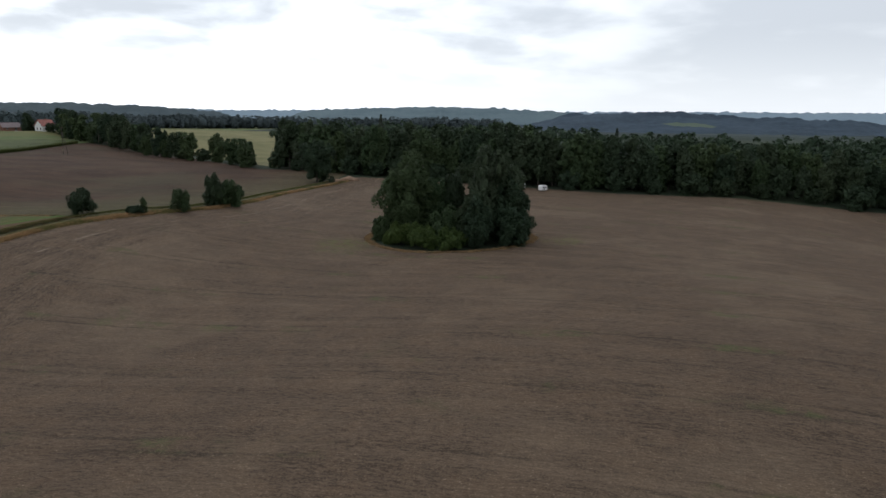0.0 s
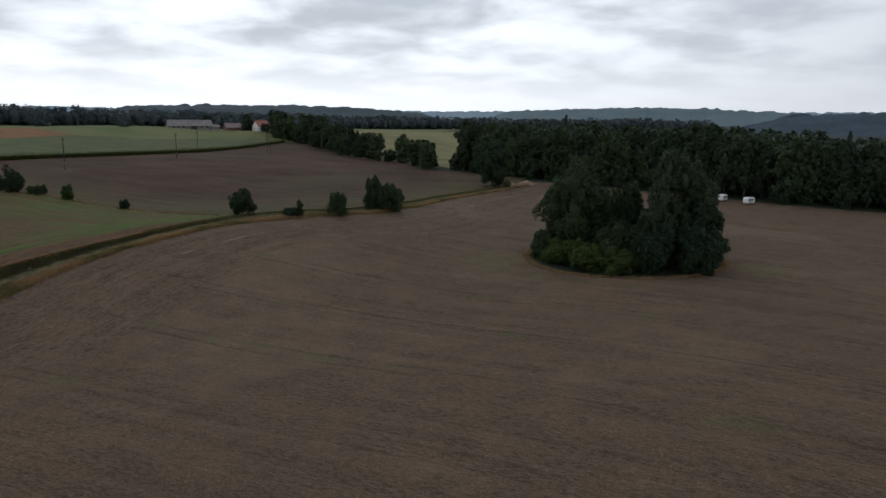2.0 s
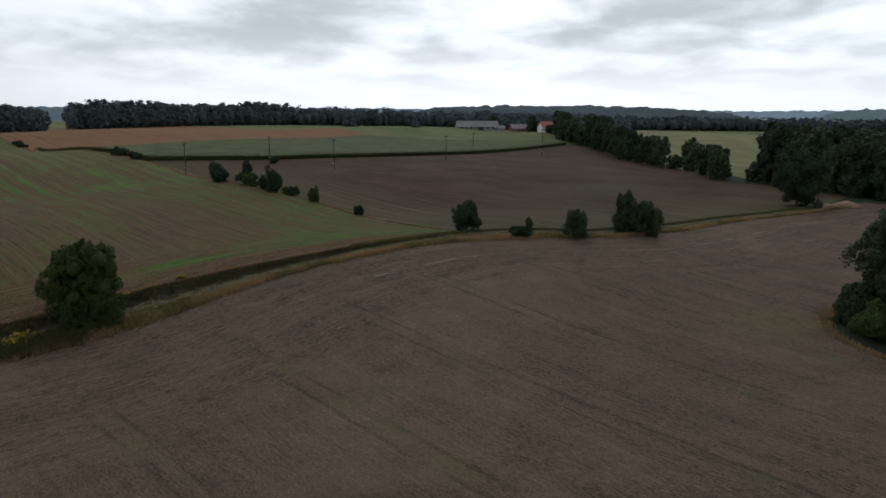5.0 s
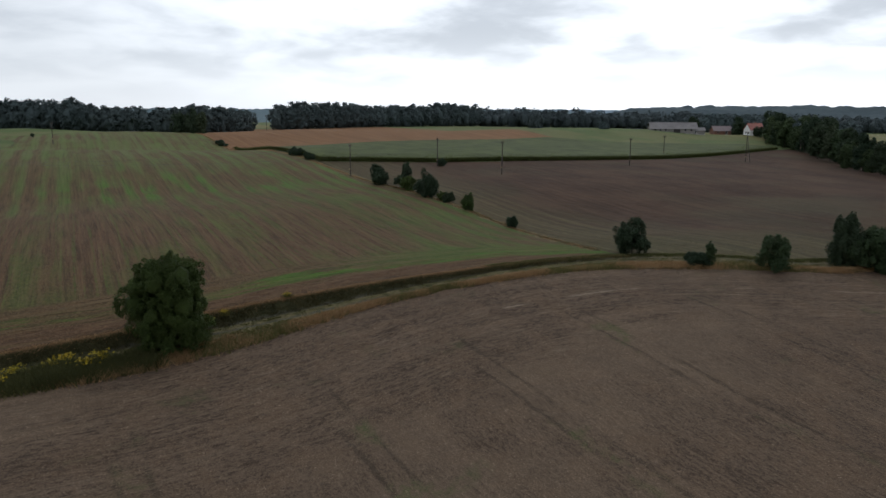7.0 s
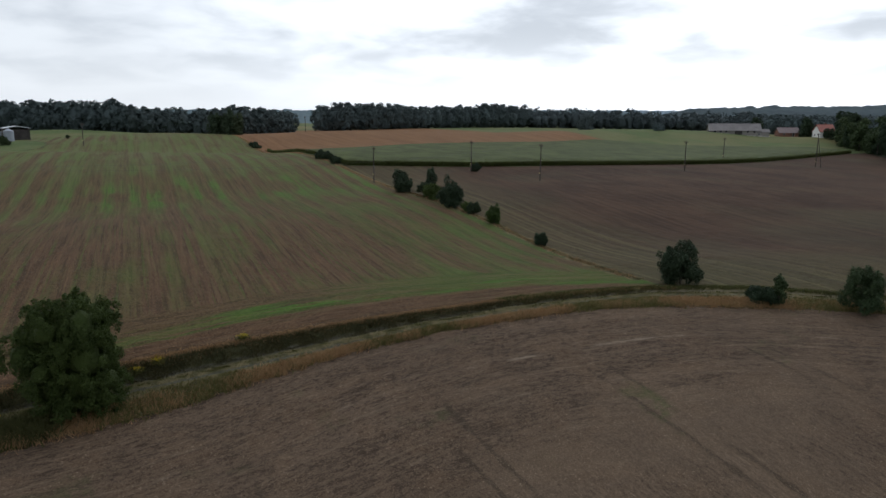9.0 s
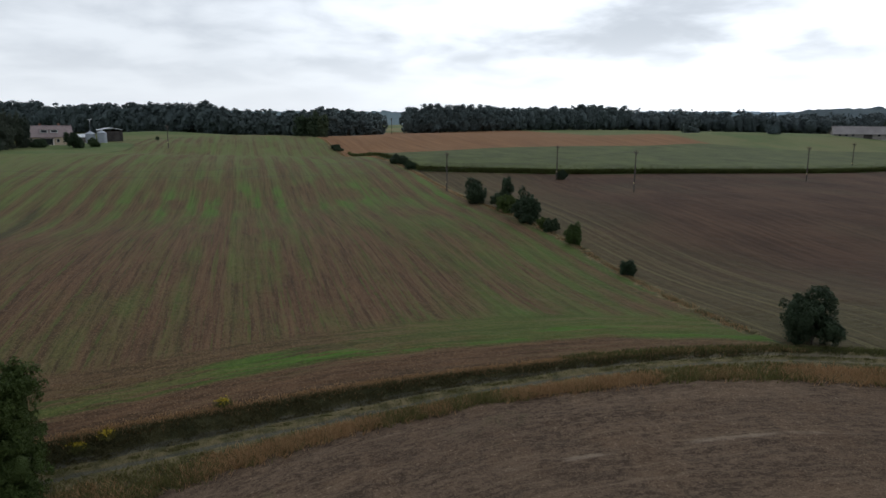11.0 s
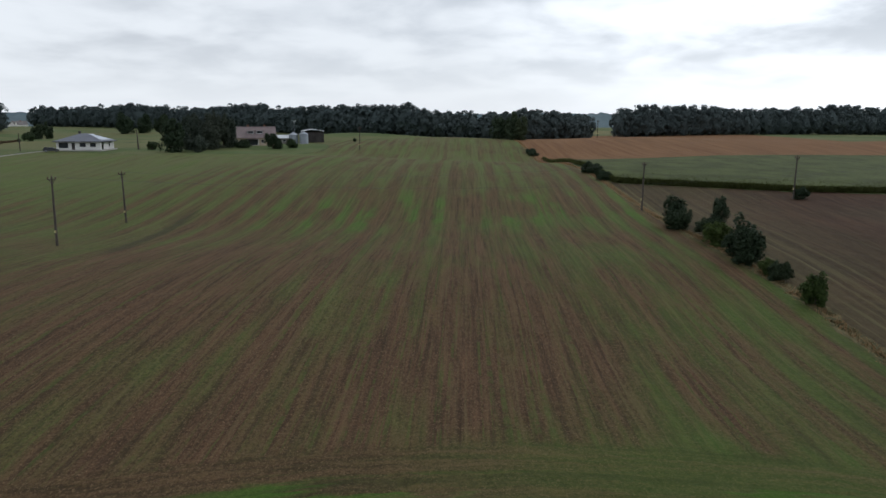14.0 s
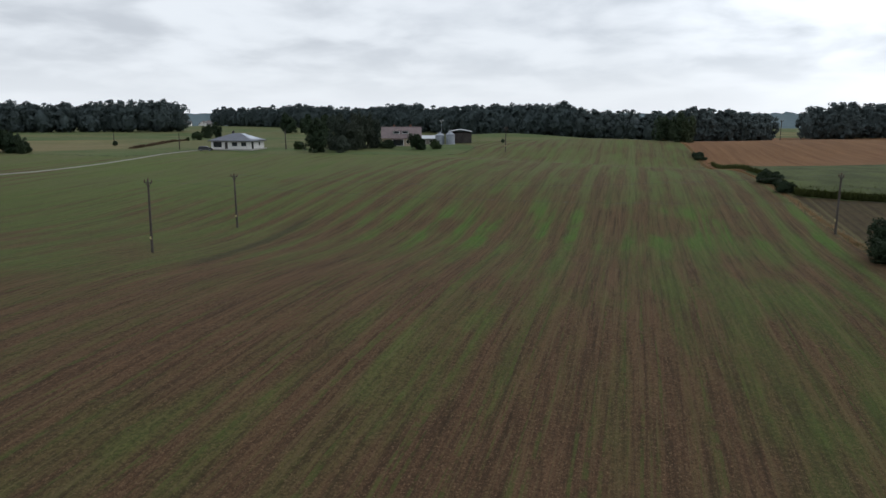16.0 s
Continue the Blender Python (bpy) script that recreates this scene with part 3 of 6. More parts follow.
    for name, quad in (("fields_a", (stubble, green * farm, dark, meadow)), ("fields_b", (orange, lane, verge, pale)), ("fields_c", (gx - ex, gx - lx, gx * 0, gx * 0 + 1))):
        layer = mesh.attributes.new(name, "FLOAT_COLOR", "POINT")
        layer.data.foreach_set("color", np.stack([np.broadcast_to(q, gx.shape) for q in quad], -1).astype(np.float32).ravel())
    ob = part("ground", mesh, ground_material())
    return tagged(ob, "rolling farmland of brown stubble, ploughed earth and sprouting green crop", "ground", kind="structure")


build_ground()

# ---------------------------------------------------------------- foliage and wood materials
def foliage(name, dark, light, rough=0.65, speckle=3.2, relief=0.35):
    m, t, s, where = material(name)
    rnd = t.node("ShaderNodeObjectInfo").outputs["Random"]
    isl = t.node("ShaderNodeNewGeometry").outputs["Random Per Island"]
    clump = t.noise(where, 0.45, 3)
    speck = t.noise(where, speckle, 4, 0.8)
    f = t.math("ADD", t.math("MULTIPLY", isl, 0.25), t.math("ADD", t.math("MULTIPLY", clump, 0.45), t.math("MULTIPLY", speck, 0.3)))
    c = t.mix(t.ramp(f, 0.2, 0.8), dark, light)
    c = t.mix(t.math("MULTIPLY", rnd, 0.6), c, tuple(v * k for v, k in zip(light, (1.15, 1.0, 0.95))))
    t.put(s.inputs["Base Color"], c)
    s.inputs["Roughness"].default_value = rough
    s.inputs["Specular IOR Level"].default_value = 0.12
    t.put(s.inputs["Normal"], t.bump(speck, 0.9, relief))
    glow = t.node("ShaderNodeBsdfTranslucent")
    t.put(glow.inputs[0], c)
    both = t.node("ShaderNodeMixShader")
    both.inputs[0].default_value = 0.22
    out = m.node_tree.nodes["Material Output"]
    t.put(both.inputs[1], s.outputs[0]), t.put(both.inputs[2], glow.outputs[0])
    t.put(out.inputs["Surface"], both.outputs[0])
    return m


BARK = plain("bark", (0.075, 0.062, 0.05), 0.9, grain=4, depth=0.4, relief=0.03)
LEAF_MID = foliage("leaves_mid", (0.0295, 0.0532, 0.0253), (0.0704, 0.1063, 0.0476))
LEAF_DEEP = foliage("leaves_deep", (0.0227, 0.0399, 0.0238), (0.0488, 0.0749, 0.0401))
LEAF_GREY = foliage("leaves_grey_green", (0.030, 0.047, 0.029), (0.072, 0.102, 0.056))
LEAF_FRESH = foliage("leaves_fresh", (0.0260, 0.0475, 0.0159), (0.0791, 0.1237, 0.0342))
LEAF_MAPLE = foliage("maple_leaves", (0.022, 0.042, 0.015), (0.078, 0.115, 0.030))
# blue haze of the distance is put into the valley leaf colour
HAZY_VALLEY_LEAF = foliage("hazy_valley_woodland", (0.042, 0.064, 0.076), (0.088, 0.120, 0.126), speckle=0.6, relief=2.0)
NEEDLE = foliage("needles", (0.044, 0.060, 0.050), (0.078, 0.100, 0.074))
# far leaves are painted paler and bluer to carry the distance haze
HAZY_FAR_LEAF = foliage("hazy_far_woodland", (0.074, 0.102, 0.106), (0.088, 0.119, 0.119), speckle=0.7, relief=0.6)


# ---------------------------------------------------------------- trees
def tube(bm, pts, radii, sides=7):
    rings = []
    for i, (p, r) in enumerate(zip(pts, radii)):
        a = pts[max(i - 1, 0)]
        b = pts[min(i + 1, len(pts) - 1)]
        axis = (Vector(b) - Vector(a)).normalized()
        q = axis.to_track_quat("Z", "Y")
        rings.append([bm.verts.new(Vector(p) + q @ Vector((math.cos(k * math.tau / sides) * r, math.sin(k * math.tau / sides) * r, 0))) for k in range(sides)])
    for u, v in zip(rings, rings[1:]):
        for k in range(sides):
            bm.faces.new((u[k], u[(k + 1) % sides], v[(k + 1) % sides], v[k]))
    bm.faces.new(rings[-1])
    bm.faces.new(rings[0][::-1])


def crown_clumps(rng, lobes, n):
    """Places for clumps of leaves on the skin of a few lobes, with outward directions."""
    lobes = np.array(lobes, float)
    area = (lobes[:, 3] * lobes[:, 4] * lobes[:, 5]) ** (2 / 3)
    pick = rng.choice(len(lobes), n * 3, p=area / area.sum())
    d = rng.normal(size=(n * 3, 3)) + (0, 0, 0.15)
    d /= np.linalg.norm(d, axis=1)[:, None]
    c = lobes[pick, :3] + d * lobes[pick, 3:] * (0.72 + 0.16 * rng.random(n * 3) + 0.08 * rng.normal(size=n * 3))[:, None]
    deep = np.min(np.linalg.norm((c[:, None] - lobes[None, :, :3]) / lobes[None, :, 3:], axis=2), axis=1) < 0.5
    return c[~deep][:n], d[~deep][:n]


def clump_leaves(rng, c, d, r, n):
    """Leaves that lie on rounded clumps, most of them on the outer and upper side."""
    share = r[:, 0] ** 2
    k = rng.choice(len(c), n, p=share / share.sum())
    out = rng.normal(size=(n, 3)) + d[k] * 0.9 + (0, 0, 0.25)
    out /= np.linalg.norm(out, axis=1)[:, None]
    return c[k] + out * r[k] * (0.66 + 0.62 * rng.random(n) ** 1.3)[:, None], out


def leaf_quads(rng, p, d, size, droop=0.0):
    n = len(p)
    nor = d * 1.0 + rng.normal(size=(n, 3)) * 0.62 + (0, 0, 0.25)
    nor /= np.linalg.norm(nor, axis=1)[:, None]
    a = rng.normal(size=(n, 3)) + (0, 0, -droop * 3)
    a -= nor * np.sum(a * nor, 1)[:, None]
    a /= np.linalg.norm(a, axis=1)[:, None]
    b = np.cross(nor, a)
    s = size * (0.6 + 0.8 * rng.random(n))[:, None]
    wide = 0.42 + 0.2 * rng.random(n)[:, None]
    return np.stack([p - a * s * 0.55, p + b * s * wide + a * s * 0.05, p + a * s * 0.6, p - b * s * wide], 1).reshape(-1, 3)


def leaf_tris(rng, p, d, size, droop=0.0, ruffle=0.55):
    """Small pointed sprays of leaves at p, facing roughly d."""
    n = len(p)
    nor = d + rng.normal(size=(n, 3)) * ruffle + (0, 0, 0.2)
    nor /= np.linalg.norm(nor, axis=1)[:, None]
    a = rng.normal(size=(n, 3)) + (0, 0, -droop * 3)
    a -= nor * np.sum(a * nor, 1)[:, None]
    a /= np.linalg.norm(a, axis=1)[:, None]
    b = np.cross(nor, a)
    s = size * (0.55 + 0.9 * rng.random(n))[:, None]
    wide = 0.40 + 0.30 * rng.random(n)[:, None]
    return np.stack([p + a * s * 0.8, p - a * s * 0.45 + b * s * wide, p - a * s * 0.45 - b * s * wide], 1).reshape(-1, 3)


def broad_lobes(rng, h, r, base, n, lean=0.0, low=-0.4, flat=1.15):
    """Lobes of a leafy crown h high and r wide whose lowest leaves hang at base."""
    out = []
    mid, half = (h + base) / 2, (h - base) / 2
    low = -0.78 if base > 0.45 else low
    for i in range(n):
        f = low + (0.72 - low) * (i + 0.5) / n
        ring = math.sqrt(max(0.05, 1 - f * f)) * (0.88 if f < 0 else 1.0)
        a = i * 2.4 + rng.random() * 0.9
        off = r * ring * (0.42 + 0.43 * rng.random())
        lr = r * (0.28 + 0.20 * rng.random()) * (0.75 + 0.35 * ring)
        out.append((math.cos(a) * off + lean * f * r, math.sin(a) * off, mid + half * f * 0.82, lr, lr, min(lr * flat, half * 0.62)))
    return out


def tree(name, label, category, h, r, base, leaf, leaves, clumps, size, seed, lobes=9, spread=0.34, trunk=0.22, droop=0.0, lean=0.0, limbs=6, group="", taper=0.25, dense=1.5, low=-0.4, flat=1.15):
    """A broad-leaved tree or bush: trunk with limbs, and a crown of leaves. Stands at the origin."""
    rng = np.random.default_rng(seed)
    leaves, half = int(leaves * dense * 2.0), (h - base) / 2
    skin = 4 * math.pi * (((r * r) ** 1.6 + 2 * (r * half) ** 1.6) / 3) ** (1 / 1.6)
    size = math.sqrt(3.4 * skin / leaves)
    root = tagged(new(name), label, category, group)
    shape = broad_lobes(rng, h, r, base, lobes, lean, low, flat)
    bm = bmesh.new()
    top = h * 0.8
    stem = [(0.0, 0.0, -0.3)] + [(lean * r * f * 0.8 + rng.normal() * 0.06 * f * h * 0.2, rng.normal() * 0.05 * f * h * 0.2, top * f) for f in (0.25, 0.5, 0.75, 1.0)]
    tube(bm, stem, [trunk * 1.25, trunk, trunk * 0.75, trunk * 0.45, trunk * 0.12])
    for i in range(limbs):
        lx, ly, lz, lr = shape[i % len(shape)][:4]
        f = min(0.9, max(0.12, (lz - h * 0.18) / top * 0.8))
        k = f * 4
        j = min(3, int(k))
        s = Vector(stem[j]).lerp(Vector(stem[j + 1]), k - j)
        e = Vector((lx + rng.normal() * lr * 0.3, ly + rng.normal() * lr * 0.3, lz + 0.2 * lr))
        tube(bm, [s, s.lerp(e, 0.5) + Vector((0, 0, -0.05 * h)), e], [trunk * 0.42, trunk * 0.26, trunk * 0.07], 5)
    part("trunk", bm, BARK, root)
    lobes_at = np.array(shape)
    at, way = crown_clumps(rng, shape, max(40, clumps))
    girth = math.sqrt(1.2 * skin / (math.pi * len(at))) * np.exp(np.clip(0.38 * rng.normal(size=(len(at), 1)), -0.7, 0.55)) * (1.0, 1.0, 0.8)
    p, d = clump_leaves(rng, at, way, girth, leaves)
    ball = BALL
    tuft = puffs(rng, ball, at, girth * 0.30, 0.6)
    core = puffs(rng, BALL, lobes_at[:, :3], lobes_at[:, 3:] * 0.55, 0.35)
    reach = np.percentile(np.hypot(p[:, 0], p[:, 1]), 97)
    floor_z, high = np.percentile(p[:, 2], (2, 99))
    for q in (p, tuft, core):
        q[..., :2] *= r / reach
        q[..., 2] = base + (q[..., 2] - floor_z) * (h - base) / (high - floor_z)
        up = np.clip((q[..., 2] - base) / (h - base), 0, 1.1)
        q[..., :2] *= (1 - taper * up ** 1.6)[..., None]
        q[..., 2] = np.maximum(q[..., 2], 0.03)
    part("crown", leafy_mesh("crown", leaf_tris(rng, p, d, size, droop), [(tuft, ball), (core, BALL)]), leaf, root)
    return root


def conifer(name, label, h, r, seed, leaves=900, size=0.7, base=0.12, leaf=None, group=""):
    """A spruce: a straight stem and drooping whorls that narrow to a tip."""
    rng = np.random.default_rng(seed)
    root = tagged(new(name), label, "tree", group)
    bm = bmesh.new()
    tube(bm, [(0, 0, -0.3), (0, 0, h * 0.5), (0, 0, h * 0.97)], [0.022 * h, 0.013 * h, 0.02])
    part("trunk", bm, BARK, root)
    f = rng.random(leaves) ** 0.75
    z = h * (base + (1 - base) * f)
    tier = 0.8 + 0.3 * np.sin(z / h * 60 + rng.random() * 6)
    reach = r * (1 - f) ** 0.85 * tier * (0.35 + 0.65 * rng.random(leaves) ** 0.5)
    a = rng.random(leaves) * math.tau
    p = np.stack([np.cos(a) * reach, np.sin(a) * reach, z - reach * 0.35], 1)
    d = np.stack([np.cos(a), np.sin(a), np.full(leaves, 0.3)], 1)
    part("crown", quads_mesh("crown", leaf_quads(rng, p, d, size, 0.35)), leaf or NEEDLE, root)
    return root


def stand(ob, x, y, turn=0.0, size=1.0, tall=1.0, sink=0.0):
    """Sets a thing on the ground."""
    ob.matrix_basis = pose(x, y, ground_z(x, y) - sink, 0, 0, turn) @ Matrix.Diagonal((size, size, size * tall, 1))
    return ob


def again(ob, x, y, turn=0.0, size=1.0, tall=1.0):
    c = copy_thing(ob, Matrix.Identity(4))
    return stand(c, x, y, turn, size, tall)


# the copse in the stubble
COPSE = "trees of the copse"
stand(tree("birch_tree", "tall grey-green birch at the western end of the copse", "tree", 15.6, 6.2, 0.3, LEAF_MID, 9000, 300, 0.55, 11, 14, 0.36, 0.28, 0.1, group=COPSE, low=-0.62, flat=0.95, taper=0.30), -8.6, 129.5, 20)
stand(tree("birch_tree", "slender grey-green birch inside the copse", "tree", 10.6, 4.0, 0.6, LEAF_MID, 6000, 300, 0.55, 12, 10, 0.36, 0.22, 0.1, group=COPSE, low=-0.62, flat=0.95, taper=0.3), -3.6, 131.0, 100)
stand(tree("willow_tree", "broad willow with trailing shoots in the copse", "tree", 16.6, 6.9, 0.3, LEAF_GREY, 10500, 320, 0.55, 13, 15, 0.36, 0.32, 0.15, group=COPSE, low=-0.62, flat=0.95, taper=0.46), 6.8, 127.5, 60)
stand(tree("willow_tree", "lower willow at the eastern edge of the copse", "tree", 11.0, 4.7, 0.3, LEAF_DEEP, 5500, 260, 0.52, 14, 9, 0.36, 0.24, 0.2, group=COPSE, low=-0.62, flat=0.95, taper=0.4), 10.0, 125.6, 10)
stand(tree("elder_tree", "dark rounded tree in the middle of the copse", "tree", 11.2, 4.0, 0.4, LEAF_DEEP, 5600, 200, 0.5, 15, 9, 0.36, 0.2, group=COPSE, low=-0.62, flat=0.95), -0.6, 133.5, 0)
stand(tree("elder_tree", "dark tree at the back of the copse", "tree", 9.0, 4.2, 0.5, LEAF_DEEP, 4200, 220, 0.5, 16, 9, 0.36, 0.2, group=COPSE, low=-0.62, flat=0.95), 5.0, 136.5, 0)
for i, (bx, by, bh, br, mat) in enumerate([(-9.8, 121.6, 3.8, 2.8, LEAF_FRESH), (-5.6, 118.6, 4.0, 3.4, LEAF_FRESH), (-0.4, 117.2, 3.6, 3.2, LEAF_FRESH), (4.6, 118.6, 8.4, 3.8, LEAF_DEEP), (10.0, 119.6, 6.4, 3.4, LEAF_DEEP), (-13.4, 126.0, 4.2, 2.4, LEAF_MID), (-13.8, 132.0, 3.6, 2.2, LEAF_DEEP), (13.0, 130.5, 4.2, 2.2, LEAF_DEEP), (-1.5, 122.5, 6.4, 3.4, LEAF_MID), (2.8, 122.0, 7.6, 3.6, LEAF_DEEP)]):
    stand(tree("shrub", "dense green shrub at the foot of the copse", "shrub", bh, br, 0.0, mat, 2600, 130, 0.5, 30 + i, 7, 0.42, 0.1, limbs=4, group="shrubs of the copse"), bx, by, i * 37)

# the big bush-like maple beside the track
stand(tree("maple_tree", "dense round maple with light green top beside the track", "tree", 8.3, 4.25, 0.0, LEAF_MAPLE, 24000, 900, 0.27, 21, 34, 0.34, 0.2, limbs=9, taper=0.24, low=-0.85, flat=0.75), -68.0, 65.6, 30)

# bushes and small trees along the track bend
stand(tree("hawthorn_bush", "leaning dark hawthorn by the bend of the track", "bush", 4.5, 2.5, 0.12, LEAF_DEEP, 5200, 150, 0.36, 22, 11, 0.36, 0.09, lean=-0.3, taper=0.0), -68.2, 124.6, 40)
stand(tree("elder_bush", "low brownish green bush in the verge", "bush", 1.7, 1.8, 0.0, LEAF_DEEP, 2200, 120, 0.3, 23, 6, 0.36, 0.06, limbs=3), -59.6, 126.8, 0)
stand(tree("sapling", "thin young tree behind the low verge bush", "tree", 3.1, 0.8, 0.5, LEAF_MID, 900, 60, 0.26, 24, 5, 0.5, 0.05, limbs=3), -58.3, 127.6, 0)
stand(tree("hawthorn_bush", "upright dark green hawthorn in the dry verge", "bush", 4.3, 2.0, 0.1, LEAF_MID, 3600, 110, 0.34, 25, 8, 0.36, 0.12, taper=0.05), -54.0, 134.2, 0)
stand(tree("field_tree", "small pointed dark tree in the verge", "tree", 6.8, 3.1, 0.0, LEAF_DEEP, 5200, 150, 0.42, 26, 11, 0.36, 0.16, taper=0.38, low=-0.65, flat=0.9), -51.6, 146.6, 0)
stand(tree("field_tree", "rounded lower tree beside the pointed one", "tree", 5.6, 3.3, 0.0, LEAF_MID, 4200, 130, 0.42, 27, 8, 0.36, 0.14, taper=0.2, low=-0.65, flat=0.9), -48.2, 147.4, 0)
stand(tree("linden_tree", "large round dark linden where the track meets the wood", "tree", 12.2, 5.4, 0.6, LEAF_DEEP, 6000, 200, 0.75, 28, 12, 0.36, 0.3, taper=0.05), -42.6, 213.5, 0)

# the hedge between the sprouting and the ploughed field
HEDGE = "bushes of the field hedge"
for i, (bx, by, bh, br, mat, label) in enumerate([
    (-97.0, 126.5, 1.9, 0.95, LEAF_DEEP, "lone small dark bush on the field boundary"),
    (-112.5, 128.3, 3.2, 1.2, LEAF_MID, "small upright bush on the field boundary"),
    (-120.3, 128.9, 2.1, 1.2, LEAF_DEEP, "low rounded bush on the field boundary"),
    (-122.6, 128.9, 1.7, 1.1, LEAF_MID, "low rounded bush on the field boundary"),
    (-126.8, 128.4, 5.5, 1.9, LEAF_DEEP, "tallest dark bush of the hedge"),
    (-131.4, 129.2, 3.0, 1.7, LEAF_DEEP, "dense dark bush in the hedge"),
    (-137.0, 128.8, 3.0, 1.7, LEAF_MID, "dense green bush in the hedge"),
    (-141.0, 129.8, 2.8, 1.6, LEAF_DEEP, "dense dark bush in the hedge"),
    (-142.5, 131.5, 5.4, 1.1, LEAF_GREY, "small grey-green tree in the hedge"),
    (-148.0, 128.0, 3.2, 1.8, LEAF_DEEP, "dense dark bush in the hedge"),
    (-151.0, 129.0, 4.4, 1.9, LEAF_DEEP, "dark bush at the end of the hedge"),
    (-196.0, 129.6, 2.2, 1.6, LEAF_DEEP, "dark shrub at the corner of the maize"),
    (-207.0, 130.0, 2.6, 2.2, LEAF_DEEP, "dark shrub at the corner of the maize"),
    (-294.0, 131.0, 1.3, 1.8, LEAF_DEEP, "low shrub on the far field boundary"),
    (-299.0, 131.0, 1.6, 2.0, LEAF_DEEP, "low shrub on the far field boundary"),
    (-173.0, 160.5, 2.2, 1.3, LEAF_DEEP, "small bush at the foot of a power pole"),
]):
    stand(tree("hedge_bush", label, "bush", bh, br * 1.15, 0.0, LEAF_FRESH if mat is LEAF_MID else mat, 1500, 90, 0.36, 50 + i, 9, 0.42, 0.08, limbs=4, group=HEDGE, taper=0.12, low=-0.65, flat=0.9), bx, by, i * 53)

# ---------------------------------------------------------------- woods
def make_kinds():
    edge = "trees of the wood edge"
    return [
        tree("oak_tree", "tall leafy tree at the edge of the wood", "tree", 18, 6.2, 1.0, LEAF_MID, 1650, 160, 0.75, 81, 13, 0.4, 0.3, limbs=4, group=edge, dense=1.0, taper=0.2),
        tree("oak_tree", "tall dark leafy tree at the edge of the wood", "tree", 18.5, 5.6, 2.0, LEAF_DEEP, 1650, 160, 0.75, 82, 13, 0.4, 0.3, limbs=4, group=edge, dense=1.0, taper=0.3),
        tree("alder_tree", "tall fresh green tree at the edge of the wood", "tree", 17, 5.6, 0.5, LEAF_MID, 1600, 155, 0.75, 83, 12, 0.4, 0.28, limbs=4, group=edge, dense=1.0, taper=0.35),
        tree("birch_tree", "pale green birch at the edge of the wood", "tree", 17.5, 4.6, 2.5, LEAF_GREY, 1700, 150, 0.7, 84, 11, 0.4, 0.22, 0.5, limbs=4, group=edge, dense=1.0, taper=0.35),
        conifer("spruce_tree", "dark pointed spruce among the leafy trees", 20.5, 3.6, 85, 2400, 0.6, group=edge),
        tree("hazel_bush", "dark undergrowth bush at the foot of the wood", "bush", 6.5, 4.4, 0.0, LEAF_DEEP, 1000, 80, 0.6, 86, 8, 0.42, 0.12, limbs=3, group="undergrowth of the wood edge", dense=1.0),
    ]


def wood_rise(x):
    """How tall the wood stands, from west to east."""
    return np.interp(x, [-70, -20, 25, 76, 115, 180], [0.94, 0.97, 0.95, 0.80, 0.80, 0.83])


KINDS = make_kinds()
KIND_USED = [False] * len(KINDS)


def grow(k, x, y, turn, size, tall=1.0):
    if not KIND_USED[k]:
        KIND_USED[k] = True
        return stand(KINDS[k], x, y, turn, size, tall)
    return again(KINDS[k], x, y, turn, size, tall)


rng = np.random.default_rng(77)
# edge of the eastern wood
for i, x in enumerate(np.arange(-70, 190, 5.4)):
    y = float(wood_y(x)) + 3.5 + rng.random() * 5
    k = int(rng.choice([0, 1, 2, 3, 4], p=[0.3, 0.34, 0.14, 0.18, 0.04]))
    grow(k, x + rng.normal() * 0.8, y + rng.random() * 3, rng.random() * 360, (0.66 + 0.34 * rng.random()) * float(wood_rise(x)), 0.92 + 0.2 * rng.random())
    if i % 2 == 0 and not (14 < x < 34):
        grow(5, x + rng.normal(), y - 2.5, rng.random() * 360, 0.6 + 0.45 * rng.random())
for i, x in enumerate(np.arange(-66, 190, 5.6)):
    y = float(wood_y(x)) + 13 + rng.random() * 6
    grow(int(rng.choice([0, 1, 2, 3, 4], p=[0.32, 0.32, 0.12, 0.14, 0.10])), x, y, rng.random() * 360, (0.9 + 0.2 * rng.random()) * float(wood_rise(x)))

# the tree row at the far end of the ploughed field
for i, f in enumerate(np.linspace(0, 1, 21)):
    x, y = -208 + 131 * f + rng.normal() * 1.5, 390 - 124 * f + 4 * math.sin(f * 9) + rng.normal() * 2
    big = 1.0 if f < 0.5 else (0.78 if f < 0.85 else 0.6)
    if i != 15:
        grow(int(rng.choice([0, 1, 2, 3], p=[0.35, 0.3, 0.2, 0.15])), x, y, rng.random() * 360, big * (0.62 + 0.5 * rng.random()), 0.82 + 0.15 * rng.random())
    if i % 2:
        grow(5, x + 3, y - 1, rng.random() * 360, 0.8 if f < 0.8 else 0.6)
for x, y, size in ((-214, 396, 0.95), (-221, 404, 1.05), (-229, 409, 0.9), (-236, 418, 1.0), (-206, 402, 1.05), (-196, 392, 1.1), (-186, 384, 1.05)):
    grow(int(rng.choice([0, 1, 3])), x, y, rng.random() * 360, size, 0.85)


